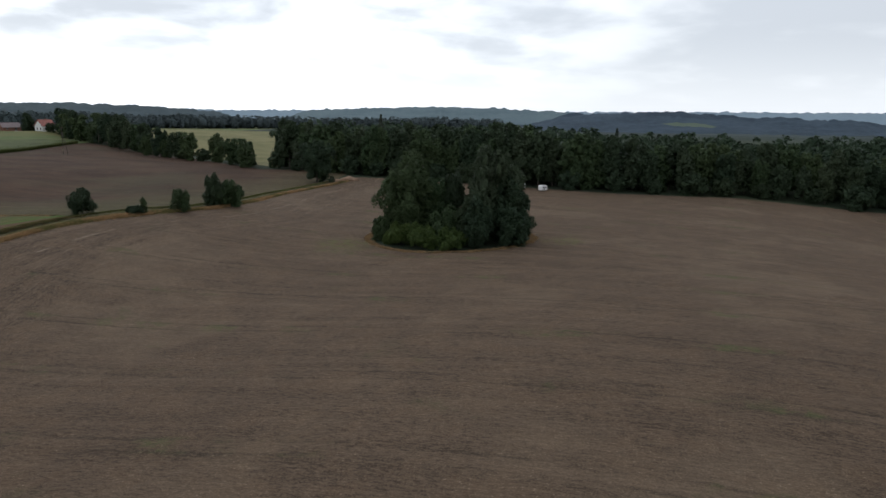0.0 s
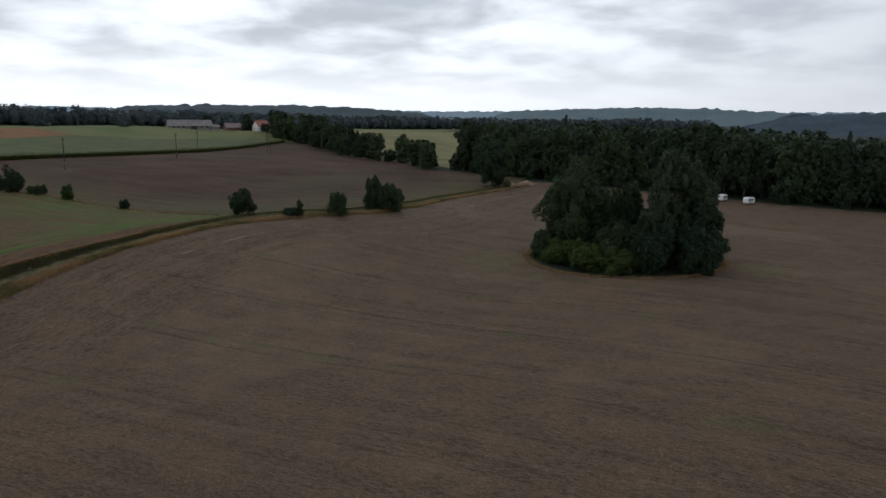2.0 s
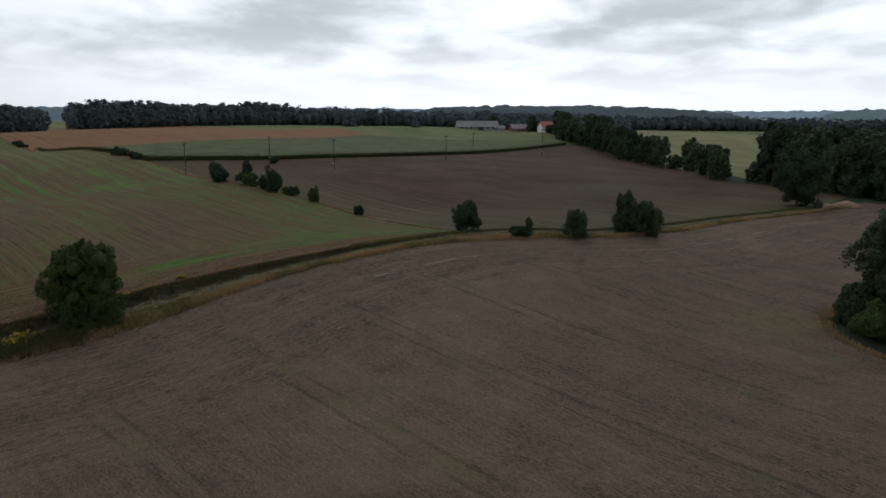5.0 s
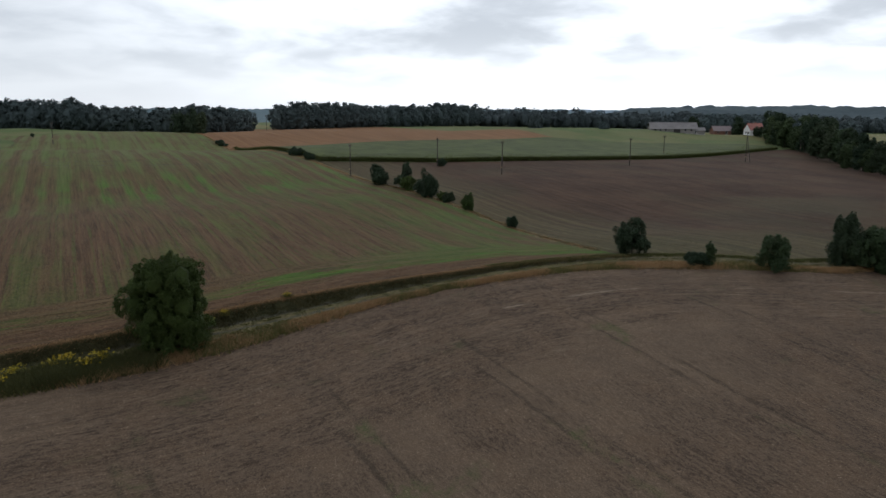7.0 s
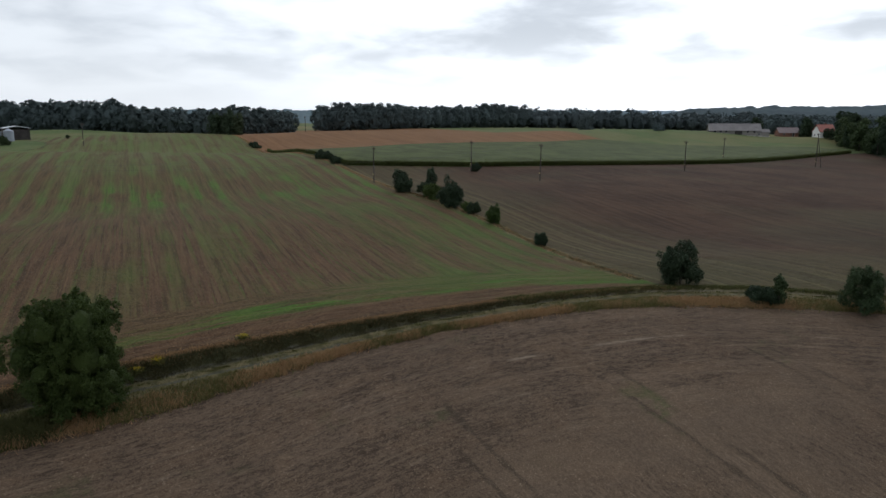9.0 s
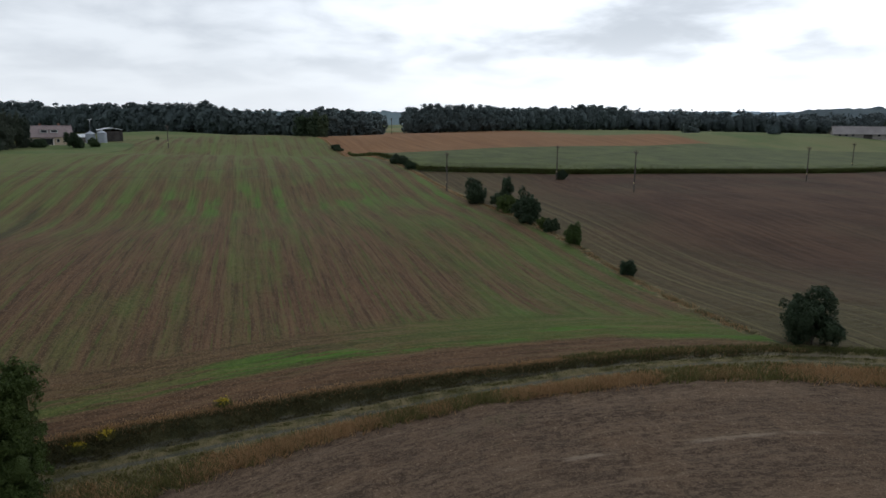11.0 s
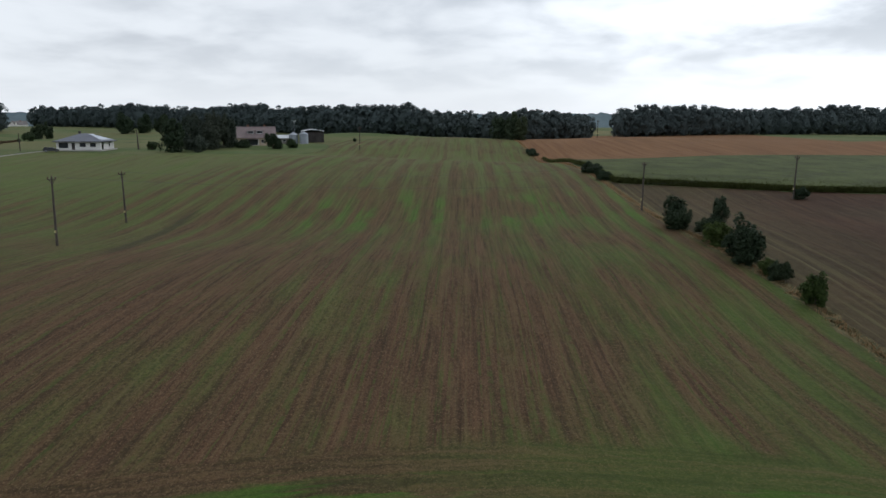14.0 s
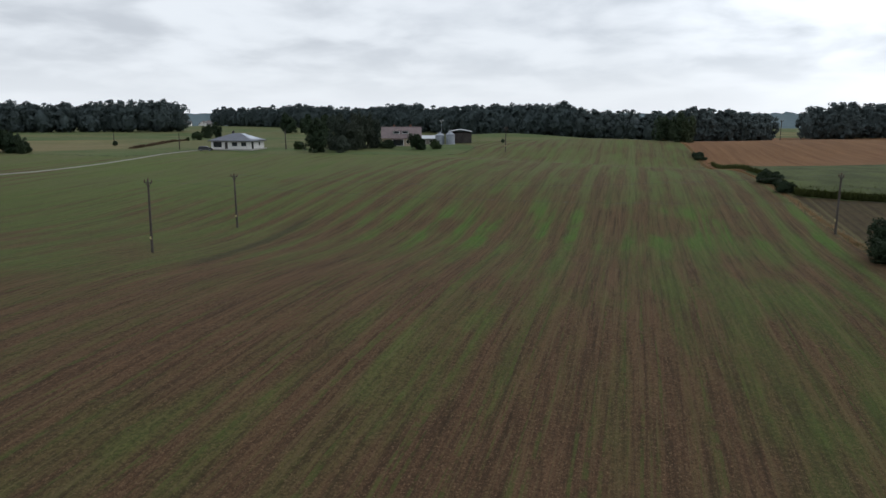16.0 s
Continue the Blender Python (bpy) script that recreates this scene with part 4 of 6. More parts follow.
def woodland(name, label, places, heights, leaf, leaves, size, seed, spread=1.0, tufts=8):
    """Many trees too far off to tell apart, as one mesh: rounded crowns of a few clumps each, closed to the ground."""
    rng = np.random.default_rng(seed)
    zs = land(places[:, 0], places[:, 1])
    n = len(places)
    wide = heights * (0.22 + 0.16 * rng.random(n)) * spread
    foot = np.stack([places[:, 0], places[:, 1], zs], 1)
    body = puffs(rng, BALL, foot + np.stack([0 * zs, 0 * zs, heights * 0.40], 1), np.stack([wide * 0.66, wide * 0.66, heights * 0.43], 1), 0.35)
    u = np.tile((np.arange(tufts) + 0.5) / tufts, (n, 1)) + rng.normal(size=(n, tufts)) * 0.12
    up = np.clip(1.0 - 1.9 * u, -0.92, 1.0)
    turn = np.arange(tufts)[None] * 2.4 + rng.random((n, 1)) * 6.3 + rng.normal(size=(n, tufts)) * 0.3
    d = np.stack([np.cos(turn) * np.sqrt(1 - up ** 2), np.sin(turn) * np.sqrt(1 - up ** 2), up], 2)
    c = foot[:, None] + d * np.stack([wide * 0.74, wide * 0.74, heights * 0.40], 1)[:, None] + np.stack([0 * zs, 0 * zs, heights * 0.48], 1)[:, None]
    r = (wide[:, None] * (0.22 + 0.26 * rng.random((n, tufts))) * math.sqrt(14.0 / max(tufts, 14)))[:, :, None] * (1.0, 1.0, 0.85)
    c, d, r = c.reshape(-1, 3), d.reshape(-1, 3), r.reshape(-1, 3)
    p, way = clump_leaves(rng, c, d, r, n * leaves)
    mesh = leafy_mesh(name, leaf_tris(rng, p, way, size * 0.92, ruffle=0.32), [(body, BALL)])
    return tagged(part(name, mesh, leaf), label, "woodland", kind="stuff")


def belt(points, depth, spacing, rng, away=(-60, 80)):
    """Places for trees behind a front line."""
    pts = np.array(points, float)
    seg = np.linalg.norm(np.diff(pts, axis=0), axis=1)
    run = np.concatenate([[0], np.cumsum(seg)])
    out = []
    for back in np.arange(0, depth, spacing * 0.9):
        u = np.arange(0, run[-1], spacing) + rng.random() * spacing
        x, y = np.interp(u, run, pts[:, 0]), np.interp(u, run, pts[:, 1])
        d = np.stack([x - away[0], y - away[1]], 1)
        d /= np.linalg.norm(d, axis=1)[:, None]
        out.append(np.stack([x, y], 1) + d * back + rng.normal(size=(len(u), 2)) * spacing * 0.42)
    return np.concatenate(out)


rng = np.random.default_rng(5)
inner = []
for x in np.arange(-78, 300, 6.6):
    for back in np.arange(22, 100, 7.4):
        inner.append((x + rng.normal() * 1.5 + back * 0.15, float(wood_y(x)) + back + rng.normal() * 1.5))
inner = np.array(inner)
woodland("wood_interior", "dense dark mixed wood behind the stubble field", inner, (15.5 + 4 * rng.random(len(inner)) + 2.2 * np.sin(inner[:, 0] * 0.09) * np.cos(inner[:, 1] * 0.07)) * wood_rise(inner[:, 0]), LEAF_DEEP, 150, 1.3, 1, 1.1)
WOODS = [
    ("western_wood", "dark leafy wood beyond the orange field", [(-392, 92), (-398, 150), (-426, 182)], 9, 3.7, 14.3, HAZY_FAR_LEAF, 620, 0.95, 1.2, 30),
    ("western_wood", "dark leafy wood behind the orange crest", [(-436, 203), (-448, 255), (-475, 330), (-500, 400)], 9, 3.9, 16.9, HAZY_FAR_LEAF, 620, 0.95, 1.2, 30),
    ("western_wood", "long dark wood beyond the farmhouse", [(-392, 92), (-455, 20), (-540, -60), (-604, -202)], 9, 4.0, 15.4, HAZY_FAR_LEAF, 620, 0.95, 1.2, 30),
    ("southern_wood", "dark wood beyond the pasture", [(-447, -141), (-423, -180), (-385, -225), (-310, -310)], 9, 4.0, 16.8, HAZY_FAR_LEAF, 620, 0.95, 1.2, 30),
    ("northern_wood", "wood behind the barn and the red-roofed house", [(-500, 400), (-470, 480), (-420, 590), (-330, 690)], 30, 6.5, 15, HAZY_VALLEY_LEAF, 90, 1.5, 1.5, 8),
    ("farm_wood", "trees round the distant farmstead", [(-300, 440), (-262, 470), (-225, 480), (-215, 420)], 20, 5.5, 12, HAZY_FAR_LEAF, 260, 0.9, 1.1, 9),
    ("valley_wood", "wood in the valley beyond, haze painted bluish into its leaves", [(-330, 690), (-230, 800), (-120, 880), (60, 960)], 36, 7, 14, HAZY_VALLEY_LEAF, 60, 1.9, 1.5, 7),
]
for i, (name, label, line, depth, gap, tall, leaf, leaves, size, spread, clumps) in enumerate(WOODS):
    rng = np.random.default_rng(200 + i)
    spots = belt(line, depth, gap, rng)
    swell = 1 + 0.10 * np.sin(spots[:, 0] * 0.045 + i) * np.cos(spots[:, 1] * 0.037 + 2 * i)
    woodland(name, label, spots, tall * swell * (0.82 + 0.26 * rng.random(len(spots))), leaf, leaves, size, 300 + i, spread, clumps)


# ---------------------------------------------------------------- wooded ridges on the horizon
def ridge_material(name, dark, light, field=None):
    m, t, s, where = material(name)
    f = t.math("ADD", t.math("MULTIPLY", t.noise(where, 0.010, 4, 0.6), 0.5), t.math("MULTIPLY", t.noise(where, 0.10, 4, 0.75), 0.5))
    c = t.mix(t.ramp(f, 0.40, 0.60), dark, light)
    if field:
        gap = t.node("ShaderNodeVectorMath")
        gap.operation = "DISTANCE"
        t.put(gap.inputs[0], where)
        gap.inputs[1].default_value = field
        c = t.mix(t.ramp(gap.outputs["Value"], 40.0, 32.0), c, (0.082, 0.108, 0.074))
    t.put(s.inputs["Base Color"], c)
    s.inputs["Roughness"].default_value = 0.95
    s.inputs["Specular IOR Level"].default_value = 0.1
    return m


def ridge(label, far, crest, mat, seed, lump):
    """A long wooded hill: crest as pairs of bearing and rise in degrees, at a given distance."""
    rng = np.random.default_rng(seed)
    az, el = np.array(crest).T
    n = int((az[-1] - az[0]) * far / 57.3 / (lump * 1.2))
    a = np.linspace(az[0], az[-1], n)
    run = np.arange(n)
    top = 24.3 + far * np.tan(np.radians(np.interp(a, az, el)))
    top = np.convolve(np.pad(top, 4, mode="edge"), np.ones(9) / 9, "valid")
    top = 2.0 + (top - 2.0) * sstep(0, 90 / lump, np.minimum(run, n - 1 - run))
    rows = []
    for back, share in ((-0.5, -0.3), (-0.2, 0.3), (-0.14, 0.55), (-0.09, 0.74), (-0.055, 0.87), (-0.03, 0.94), (-0.012, 0.985), (0.0, 1.0), (0.02, 0.96), (0.08, 0.6), (0.2, -0.1)):
        bump = np.convolve(rng.random(n + 2), (0.25, 0.5, 0.25), "valid") * lump * (2.0 if abs(back) < 0.1 else 1.0)
        for wide in (9, 31):
            bump += np.convolve(rng.random(n + wide - 1) - 0.5, np.ones(wide) / math.sqrt(wide), "valid") * lump * 0.55
        d = far * (1 + back + 0.006 * np.sin(run * 0.05 + seed))
        z = 2.0 + (top - 2.0) * share + bump * (share > 0)
        rows.append(np.stack([np.sin(np.radians(a)) * d, np.cos(np.radians(a)) * d, z], 1))
    verts = np.concatenate(rows)
    k = np.arange(n * len(rows)).reshape(len(rows), n)
    faces = np.stack([k[:-1, :-1], k[:-1, 1:], k[1:, 1:], k[1:, :-1]], -1).reshape(-1, 4)
    mesh = bpy.data.meshes.new("backdrop")
    mesh.from_pydata(verts.tolist(), [], faces.tolist())
    smooth(mesh)
    return tagged(part("backdrop", mesh, mat), label, "hills", kind="structure")


# distance haze is painted into these hill colours: bluer and paler farther off
HAZY_PALE_RIDGE = ridge_material("haze_pale_blue_hills", (0.17, 0.23, 0.28), (0.20, 0.265, 0.31))
HAZY_BLUE_RIDGE = ridge_material("haze_blue_green_hills", (0.085, 0.125, 0.142), (0.115, 0.158, 0.172))
HAZY_DARK_RIDGE = ridge_material("haze_dark_blue_hills", (0.022, 0.038, 0.056), (0.044, 0.067, 0.091), (336.0, 1011.0, 8.0))
ridge("hills on the far horizon, haze painted pale blue", 3200, [(-75, 0.02), (-50, 0.1), (-25, 0.06), (-16, 0.04), (9, 0.15), (15, 0.2), (22, 0.25), (31, 0.23), (48, 0.2)], HAZY_PALE_RIDGE, 1, 7)
ridge("wooded hill on the horizon, haze painted blue-green", 2200, [(-14.5, -0.2), (-12.9, 0.0), (-9.7, 0.17), (-6.4, 0.3), (-1.5, 0.45), (3.4, 0.38), (8, 0.17), (10.5, -0.05), (14, -0.25)], HAZY_BLUE_RIDGE, 2, 5)
ridge("dark wooded hills beyond the wood, haze painted blue", 1300, [(5, -0.45), (8, -0.1), (10.5, -0.05), (13, 0.05), (15, 0.18), (17, 0.2), (19.7, 0.03), (21.6, -0.07), (23, -0.3), (24.2, -0.15), (26.4, -0.17), (27, -0.26), (29.1, -0.25), (31.4, -0.6), (36, -0.8)], HAZY_DARK_RIDGE, 3, 3.5)
ridge("wooded hill behind the farmstead, haze painted grey-blue", 1150, [(-46, 0.0), (-40, 0.2), (-34, 0.3), (-28, 0.3), (-24.6, 0.2), (-21, 0.0), (-18, -0.2), (-14, -0.5)], ridge_material("haze_grey_blue_hills", (0.040, 0.059, 0.068), (0.060, 0.083, 0.092)), 4, 3.5)
ridge("hills behind the western woods, haze painted blue", 2000, [(-135, -0.1), (-120, 0.0), (-100, 0.02), (-80, 0.05), (-60, 0.1), (-44, 0.0)], HAZY_BLUE_RIDGE, 5, 5)

# ---------------------------------------------------------------- maize, grass and weeds
MAIZE = foliage("maize_leaves", (0.066, 0.082, 0.024), (0.090, 0.106, 0.033))
TASSEL = foliage("maize_tassels", (0.075, 0.090, 0.034), (0.105, 0.112, 0.045))
STRAW = foliage("dry_grass", (0.200, 0.130, 0.064), (0.420, 0.285, 0.148))
GRASS = foliage("verge_grass", (0.070, 0.080, 0.028), (0.165, 0.165, 0.062))
DARK_GRASS = foliage("bank_grass", (0.048, 0.052, 0.024), (0.120, 0.112, 0.052))
NETTLE = foliage("nettle_leaves", (0.038, 0.048, 0.018), (0.096, 0.104, 0.040))
GOLD = foliage("yellow_blossom", (0.24, 0.19, 0.02), (0.42, 0.34, 0.03))


def blades(rng, p, tall, wide, lean=0.35):
    """Upright narrow leaves with their feet at p."""
    n = len(p)
    a = rng.random(n) * math.tau
    side = np.stack([np.cos(a), np.sin(a), np.zeros(n)], 1) * (wide * (0.6 + 0.8 * rng.random(n)))[:, None]
    tip = np.stack([rng.normal(size=n) * lean, rng.normal(size=n) * lean, np.ones(n)], 1) * (tall * (0.55 + 0.75 * rng.random(n)))[:, None]
    return np.stack([p - side, p + side, p + tip], 1).reshape(-1, 3)


def tufts(name, label, category, x, y, tall, wide, count, mat, seed, spread=0.25, lean=0.35):
    """A stretch of grass: count blades round every place."""
    rng = np.random.default_rng(seed)
    n = len(x)
    px = np.repeat(x, count) + rng.normal(size=n * count) * spread
    py = np.repeat(y, count) + rng.normal(size=n * count) * spread
    p = np.stack([px, py, land(px, py) - 0.05], 1)
    t = np.repeat(np.broadcast_to(tall, n), count)
    ob = part(name, quads_mesh(name, blades(rng, p, t, np.full(len(p), wide), lean), 3), mat)
    return tagged(ob, label, category, kind="stuff")


rng = np.random.default_rng(900)
y = 10 + rng.random(15000) * 214
f = rng.random(15000)
lo, hi = lane_line(y) + 1.35, edge_line(y) + 0.25
x = lo + (hi - lo) * f
pick = np.sin(y * 0.9) * 0.5 + np.sin(y * 0.31 + 1.0) + rng.normal(size=15000) * 0.5
tall = 0.22 + 0.30 * np.clip(f * 1.3, 0, 1)
tufts("verge_grass", "tall straw-coloured grass on the verge between track and stubble", "grass", x[(pick > -0.5) & (f > 0.25)], y[(pick > -0.5) & (f > 0.25)], tall[(pick > -0.5) & (f > 0.25)], 0.035, 8, STRAW, 1, lean=0.5)
tufts("verge_herbs", "green weeds and grass on the verge beside the track", "grass", x[pick < 0.3], y[pick < 0.3], tall[pick < 0.3] * 0.8, 0.05, 7, GRASS, 2, lean=0.5)
y = 5 + rng.random(15000) * 118
f = rng.random(15000)
x = lane_line(y) - 0.98 - (bank_width(y) + 0.1) * f
tufts("bank_grass", "dark rank grass on the bank above the track", "grass", x, y, (0.20 - 0.05 * f) * (1 - 0.4 * sstep(85, 120, y)), 0.045, 6, DARK_GRASS, 3, lean=0.7)
y = 5 + rng.random(5000) * 118
x = lane_line(y) - 1.05 - bank_width(y) - rng.random(5000) * 0.5
tufts("bank_straw", "dry grass along the top of the bank", "grass", x, y, 0.2, 0.04, 5, STRAW, 4)
y = 104 + rng.random(5200) * 113
x = lane_line(y) - 1.25 - rng.random(5200) * 0.9
tufts("track_grass", "mixed grass on the field side of the track", "grass", x, y, 0.28, 0.05, 5, GRASS, 5)
y = 5 + rng.random(4200) * 215
x = lane_line(y) + rng.normal(size=4200) * 0.16
tufts("track_middle", "short green grass between the wheel ruts", "grass", x, y, 0.11, 0.05, 6, GRASS, 6, 0.10)
x = -345 + rng.random(5000) * 272
tufts("hedge_grass", "pale dry grass on the boundary between two fields", "grass", x, hedge_y(x) + rng.normal(size=5000) * 0.3, 0.18, 0.05, 4, STRAW, 7)
x = -160 + rng.random(600) * 88
tufts("hedge_herbs", "dark weeds on the boundary between two fields", "grass", x, hedge_y(x) + rng.normal(size=600) * 0.25, 0.2, 0.06, 5, DARK_GRASS, 8)
a = rng.random(1600) * math.tau
x, y = -0.5 + np.cos(a) * (14.8 + rng.random(1600) * 1.2), 128 + np.sin(a) * (13.6 + rng.random(1600) * 1.2)
tufts("copse_grass", "dry grass round the foot of the copse", "grass", x, y, 0.3, 0.05, 6, STRAW, 9)

y = 38 + rng.random(2600) * 26
lo, hi = lane_line(y) + 1.4, edge_line(y) - 0.2
x = lo + (hi - lo) * rng.random(2600) ** 0.8
tufts("nettles", "rank dark green nettles and weeds between track and stubble", "weeds", x, y, 0.75 + 0.2 * np.sin(y * 0.7), 0.07, 9, NETTLE, 10, 0.35, 0.4)

# goldenrod beside the track
for i, (bx, by) in enumerate([(-68.0, 56.0), (-67.4, 58.4), (-68.6, 53.4), (-71.9, 69.7), (-73.6, 78.3), (-72.2, 71.3), (-68.4, 59.8), (-67.2, 52.0), (-69.2, 57.2)]):
    rng = np.random.default_rng(950 + i)
    root = tagged(new("goldenrod"), "clump of goldenrod in yellow flower beside the track", "flower", "goldenrod clumps")
    p = np.stack([rng.normal(size=260) * 0.4, rng.normal(size=260) * 0.4, np.full(260, -0.05)], 1)
    part("foliage", quads_mesh("foliage", blades(rng, p, np.full(260, 0.62), np.full(260, 0.09), 0.35), 3), GRASS, root)
    p = np.stack([rng.normal(size=90) * 0.4, rng.normal(size=90) * 0.4, 0.5 + 0.3 * rng.random(90)], 1)
    part("blossom", quads_mesh("blossom", leaf_quads(rng, p, np.tile((0, 0, 1.0), (90, 1)), 0.2)), GOLD, root, "yellow flower heads")
    stand(root, bx, by, size=1.0 if by < 65 else 0.55)

# maize field: plants over a dense canopy
CANOPY = plain("maize_canopy", (0.068, 0.083, 0.027), 0.8, grain=0.35, depth=0.35, relief=0.25)
CANOPY.node_tree.nodes["Principled BSDF"].inputs["Specular IOR Level"].default_value = 0.08


def maize():
    rng = np.random.default_rng(31)
    n = 14000
    y = 131.5 + rng.random(n) * 246
    hi, lo = corn_x(y) - 0.4, np.maximum(orange_x(y) + 1, np.interp(y, [131, 300, 378], [-400, -240, -224]))
    f = rng.random(n)
    x = np.maximum(hi - 9.0 * f ** 2, lo)
    front_y = 131 + np.arange(0, 247, 0.06)
    rows = np.repeat(front_y, 2)
    x = np.concatenate([x, corn_x(rows) - 0.3 - rng.random(len(rows)) * 1.1])
    y = np.concatenate([y, rows + rng.normal(size=len(rows)) * 0.05])
    side_x = np.arange(-283, -192, 0.09)
    x = np.concatenate([x, side_x])
    y = np.concatenate([y, hedge_y(side_x) + 1.6 + rng.random(len(side_x)) * 0.8])
    z = land(x, y)
    tall = 1.05 + 0.26 * rng.random(len(x))
    out = []
    for k in range(3):
        p = np.stack([x, y, z + tall * (0.15 + 0.22 * k)], 1)
        out.append(blades(rng, p, tall * 0.55, np.full(len(x), 0.13), 0.55))
    field = part("maize_plants", quads_mesh("maize_plants", np.concatenate(out), 3), MAIZE)
    tagged(field, "standing green maize at the edge of the ploughed field", "maize", kind="stuff")
    p = np.stack([x, y, z + tall * 0.8], 1)[::2]
    top = part("maize_tassels", quads_mesh("maize_tassels", blades(rng, p, tall[::2] * 0.22, np.full(len(p), 0.06), 0.25), 3), TASSEL)
    tagged(top, "pale tassels above the green maize", "maize", kind="stuff")
    ys = np.arange(131.6, 378, 2.0)
    verts, faces = [], []
    cols = 16
    for yy in ys:
        hi, lo = float(corn_x(yy)) - 0.9, max(float(orange_x(yy)) + 1, float(np.interp(yy, [131, 300, 378], [-400, -240, -224])))
        for j in range(cols + 1):
            xx = hi + (lo - hi) * max(0, j - 1) / (cols - 1)
            verts.append((xx, yy, ground_z(xx, yy) + (0.0 if j == 0 else 1.15 + 0.12 * rng.random())))
    for i in range(len(ys) - 1):
        for j in range(cols):
            a = i * (cols + 1) + j
            faces.append((a, a + cols + 1, a + cols + 2, a + 1))
    mesh = bpy.data.meshes.new("maize_underlay")
    mesh.from_pydata(verts, [], faces)
    tagged(part("maize_underlay", mesh, CANOPY), "dense lower leaves of the maize", "maize", kind="stuff")


maize()

# ---------------------------------------------------------------- poles
POLE_WOOD = plain("tarred_wood", (0.075, 0.062, 0.052), 0.85, grain=2, depth=0.35, relief=0.02)
CERAMIC = plain("brown_ceramic", (0.12, 0.07, 0.05), 0.25)
POLES = "power poles of the overhead line"


def power_pole(label, x, y, tall=9.2, turn=0.0, lean=0.0, strut=False, arm=True):
    root = tagged(new("power_pole"), label, "pole", POLES)
    bm = bmesh.new()
    tube(bm, [(0, 0, -0.5), (0, 0, tall * 0.5), (0, 0, tall)], [0.17, 0.145, 0.11], 10)
    part("pole", bm, POLE_WOOD, root)
    if arm:
        bm = bmesh.new()
        tube(bm, [(-0.62, 0, tall - 0.25), (0.62, 0, tall - 0.25)], [0.07, 0.07], 6)
        for s in (-1, 1):
            tube(bm, [(0, 0.02, tall - 1.0), (s * 0.4, 0.02, tall - 0.27)], [0.035, 0.035], 5)
        part("crossarm", bm, POLE_WOOD, root)
        for s in (-0.55, 0.0, 0.55):
            bm = bmesh.new()
            up = tall - 0.2 if s else tall
            tube(bm, [(s, 0, up), (s, 0, up + 0.1), (s, 0, up + 0.22), (s, 0, up + 0.34)], [0.04, 0.10, 0.07, 0.03], 8)
            part("insulator", bm, CERAMIC, root)
    bm = bmesh.new()
    bmesh.ops.create_cube(bm, size=1, matrix=pose(0, -0.16, 1.9) @ Matrix.Diagonal((0.26, 0.03, 0.34, 1)))
    part("warning_plate", bm, plain("plate", (0.5, 0.42, 0.2), 0.5), root, "faded yellow plate")
    if strut:
        bm = bmesh.new()
        tube(bm, [(1.9, 0, -0.4), (0.1, 0, tall * 0.86)], [0.14, 0.10], 8)
        part("strut", bm, POLE_WOOD, root)
    root.matrix_basis = pose(x, y, ground_z(x, y), 0, lean, turn)
    return root


power_pole("tarred wooden power pole with a crossarm in the sprouting field", -140.6, 41.9, 9.0, 80, 1.2)
power_pole("tarred wooden power pole with a crossarm in the sprouting field", -162.3, 42.1, 8.2, 80, -0.6)
power_pole("wooden power pole on the crest of the sprouting field", -290.5, 70.2, 7.6, 60, 0.5)
power_pole("wooden power pole in the field hedge", -165.0, 128.2, 8.0, 10, 0.0)
power_pole("wooden power pole with a bush at its foot", -173.2, 159.2, 7.8, 10, 0.4)
power_pole("wooden power pole in the ploughed field", -151.8, 166.0, 8.6, 10, 0.6)
power_pole("wooden power pole in the ploughed field", -162.4, 226.0, 8.6, 10, -0.3)
power_pole("wooden power pole in the maize", -190.0, 275.0, 8.0, 10, 0.3)
power_pole("braced wooden power pole in the ploughed field", -169.5, 298.0, 11.5, 10, 0.0, strut=True)
power_pole("braced wooden power pole by the tree row", -196.0, 380.0, 9.0, 40, 0.0, strut=True)
power_pole("wooden power pole in the orange stubble", -357.0, 170.5, 7.5, 80, 0.0)
power_pole("braced wooden pole near the white bungalow", -276.0, 0.4, 6.4, 30, 0.0, strut=True, arm=False)
power_pole("slim wooden pole beside a lone bush in the pasture", -281.0, -65.6, 4.6, 30, 0.0, arm=False)
power_pole("slim grey pole beside the white bungalow", -264.0, -30.0, 5.4, 30, 0.0, arm=False)

def wire(a, b, up_a, up_b, sag, aside):
    """One sagging conductor between two poles."""
    bm = bmesh.new()
    p = Vector((a[0], a[1] , ground_z(*a) + up_a))
    e = Vector((b[0], b[1], ground_z(*b) + up_b))
    across = (e - p).cross(Vector((0, 0, 1))).normalized() * aside
    pts = [p.lerp(e, i / 16) + across - Vector((0, 0, sag * 4 * (i / 16) * (1 - i / 16))) for i in range(17)]
    tube(bm, pts, [0.006] * 17, 4)
    tagged(part("power_line_wire", bm, STEEL_WIRE), "thin grey overhead wire between wooden power poles", "wire", "wires of the overhead line")


STEEL_WIRE = plain("grey_wire", (0.10, 0.10, 0.10), 0.7)
for aside in (-0.5, 0.5):
    wire((-162.3, 42.1), (-165.0, 128.2), 8.3, 8.1, 1.6, aside)
    wire((-140.6, 41.9), (-151.8, 166.0), 9.1, 8.7, 2.4, aside)

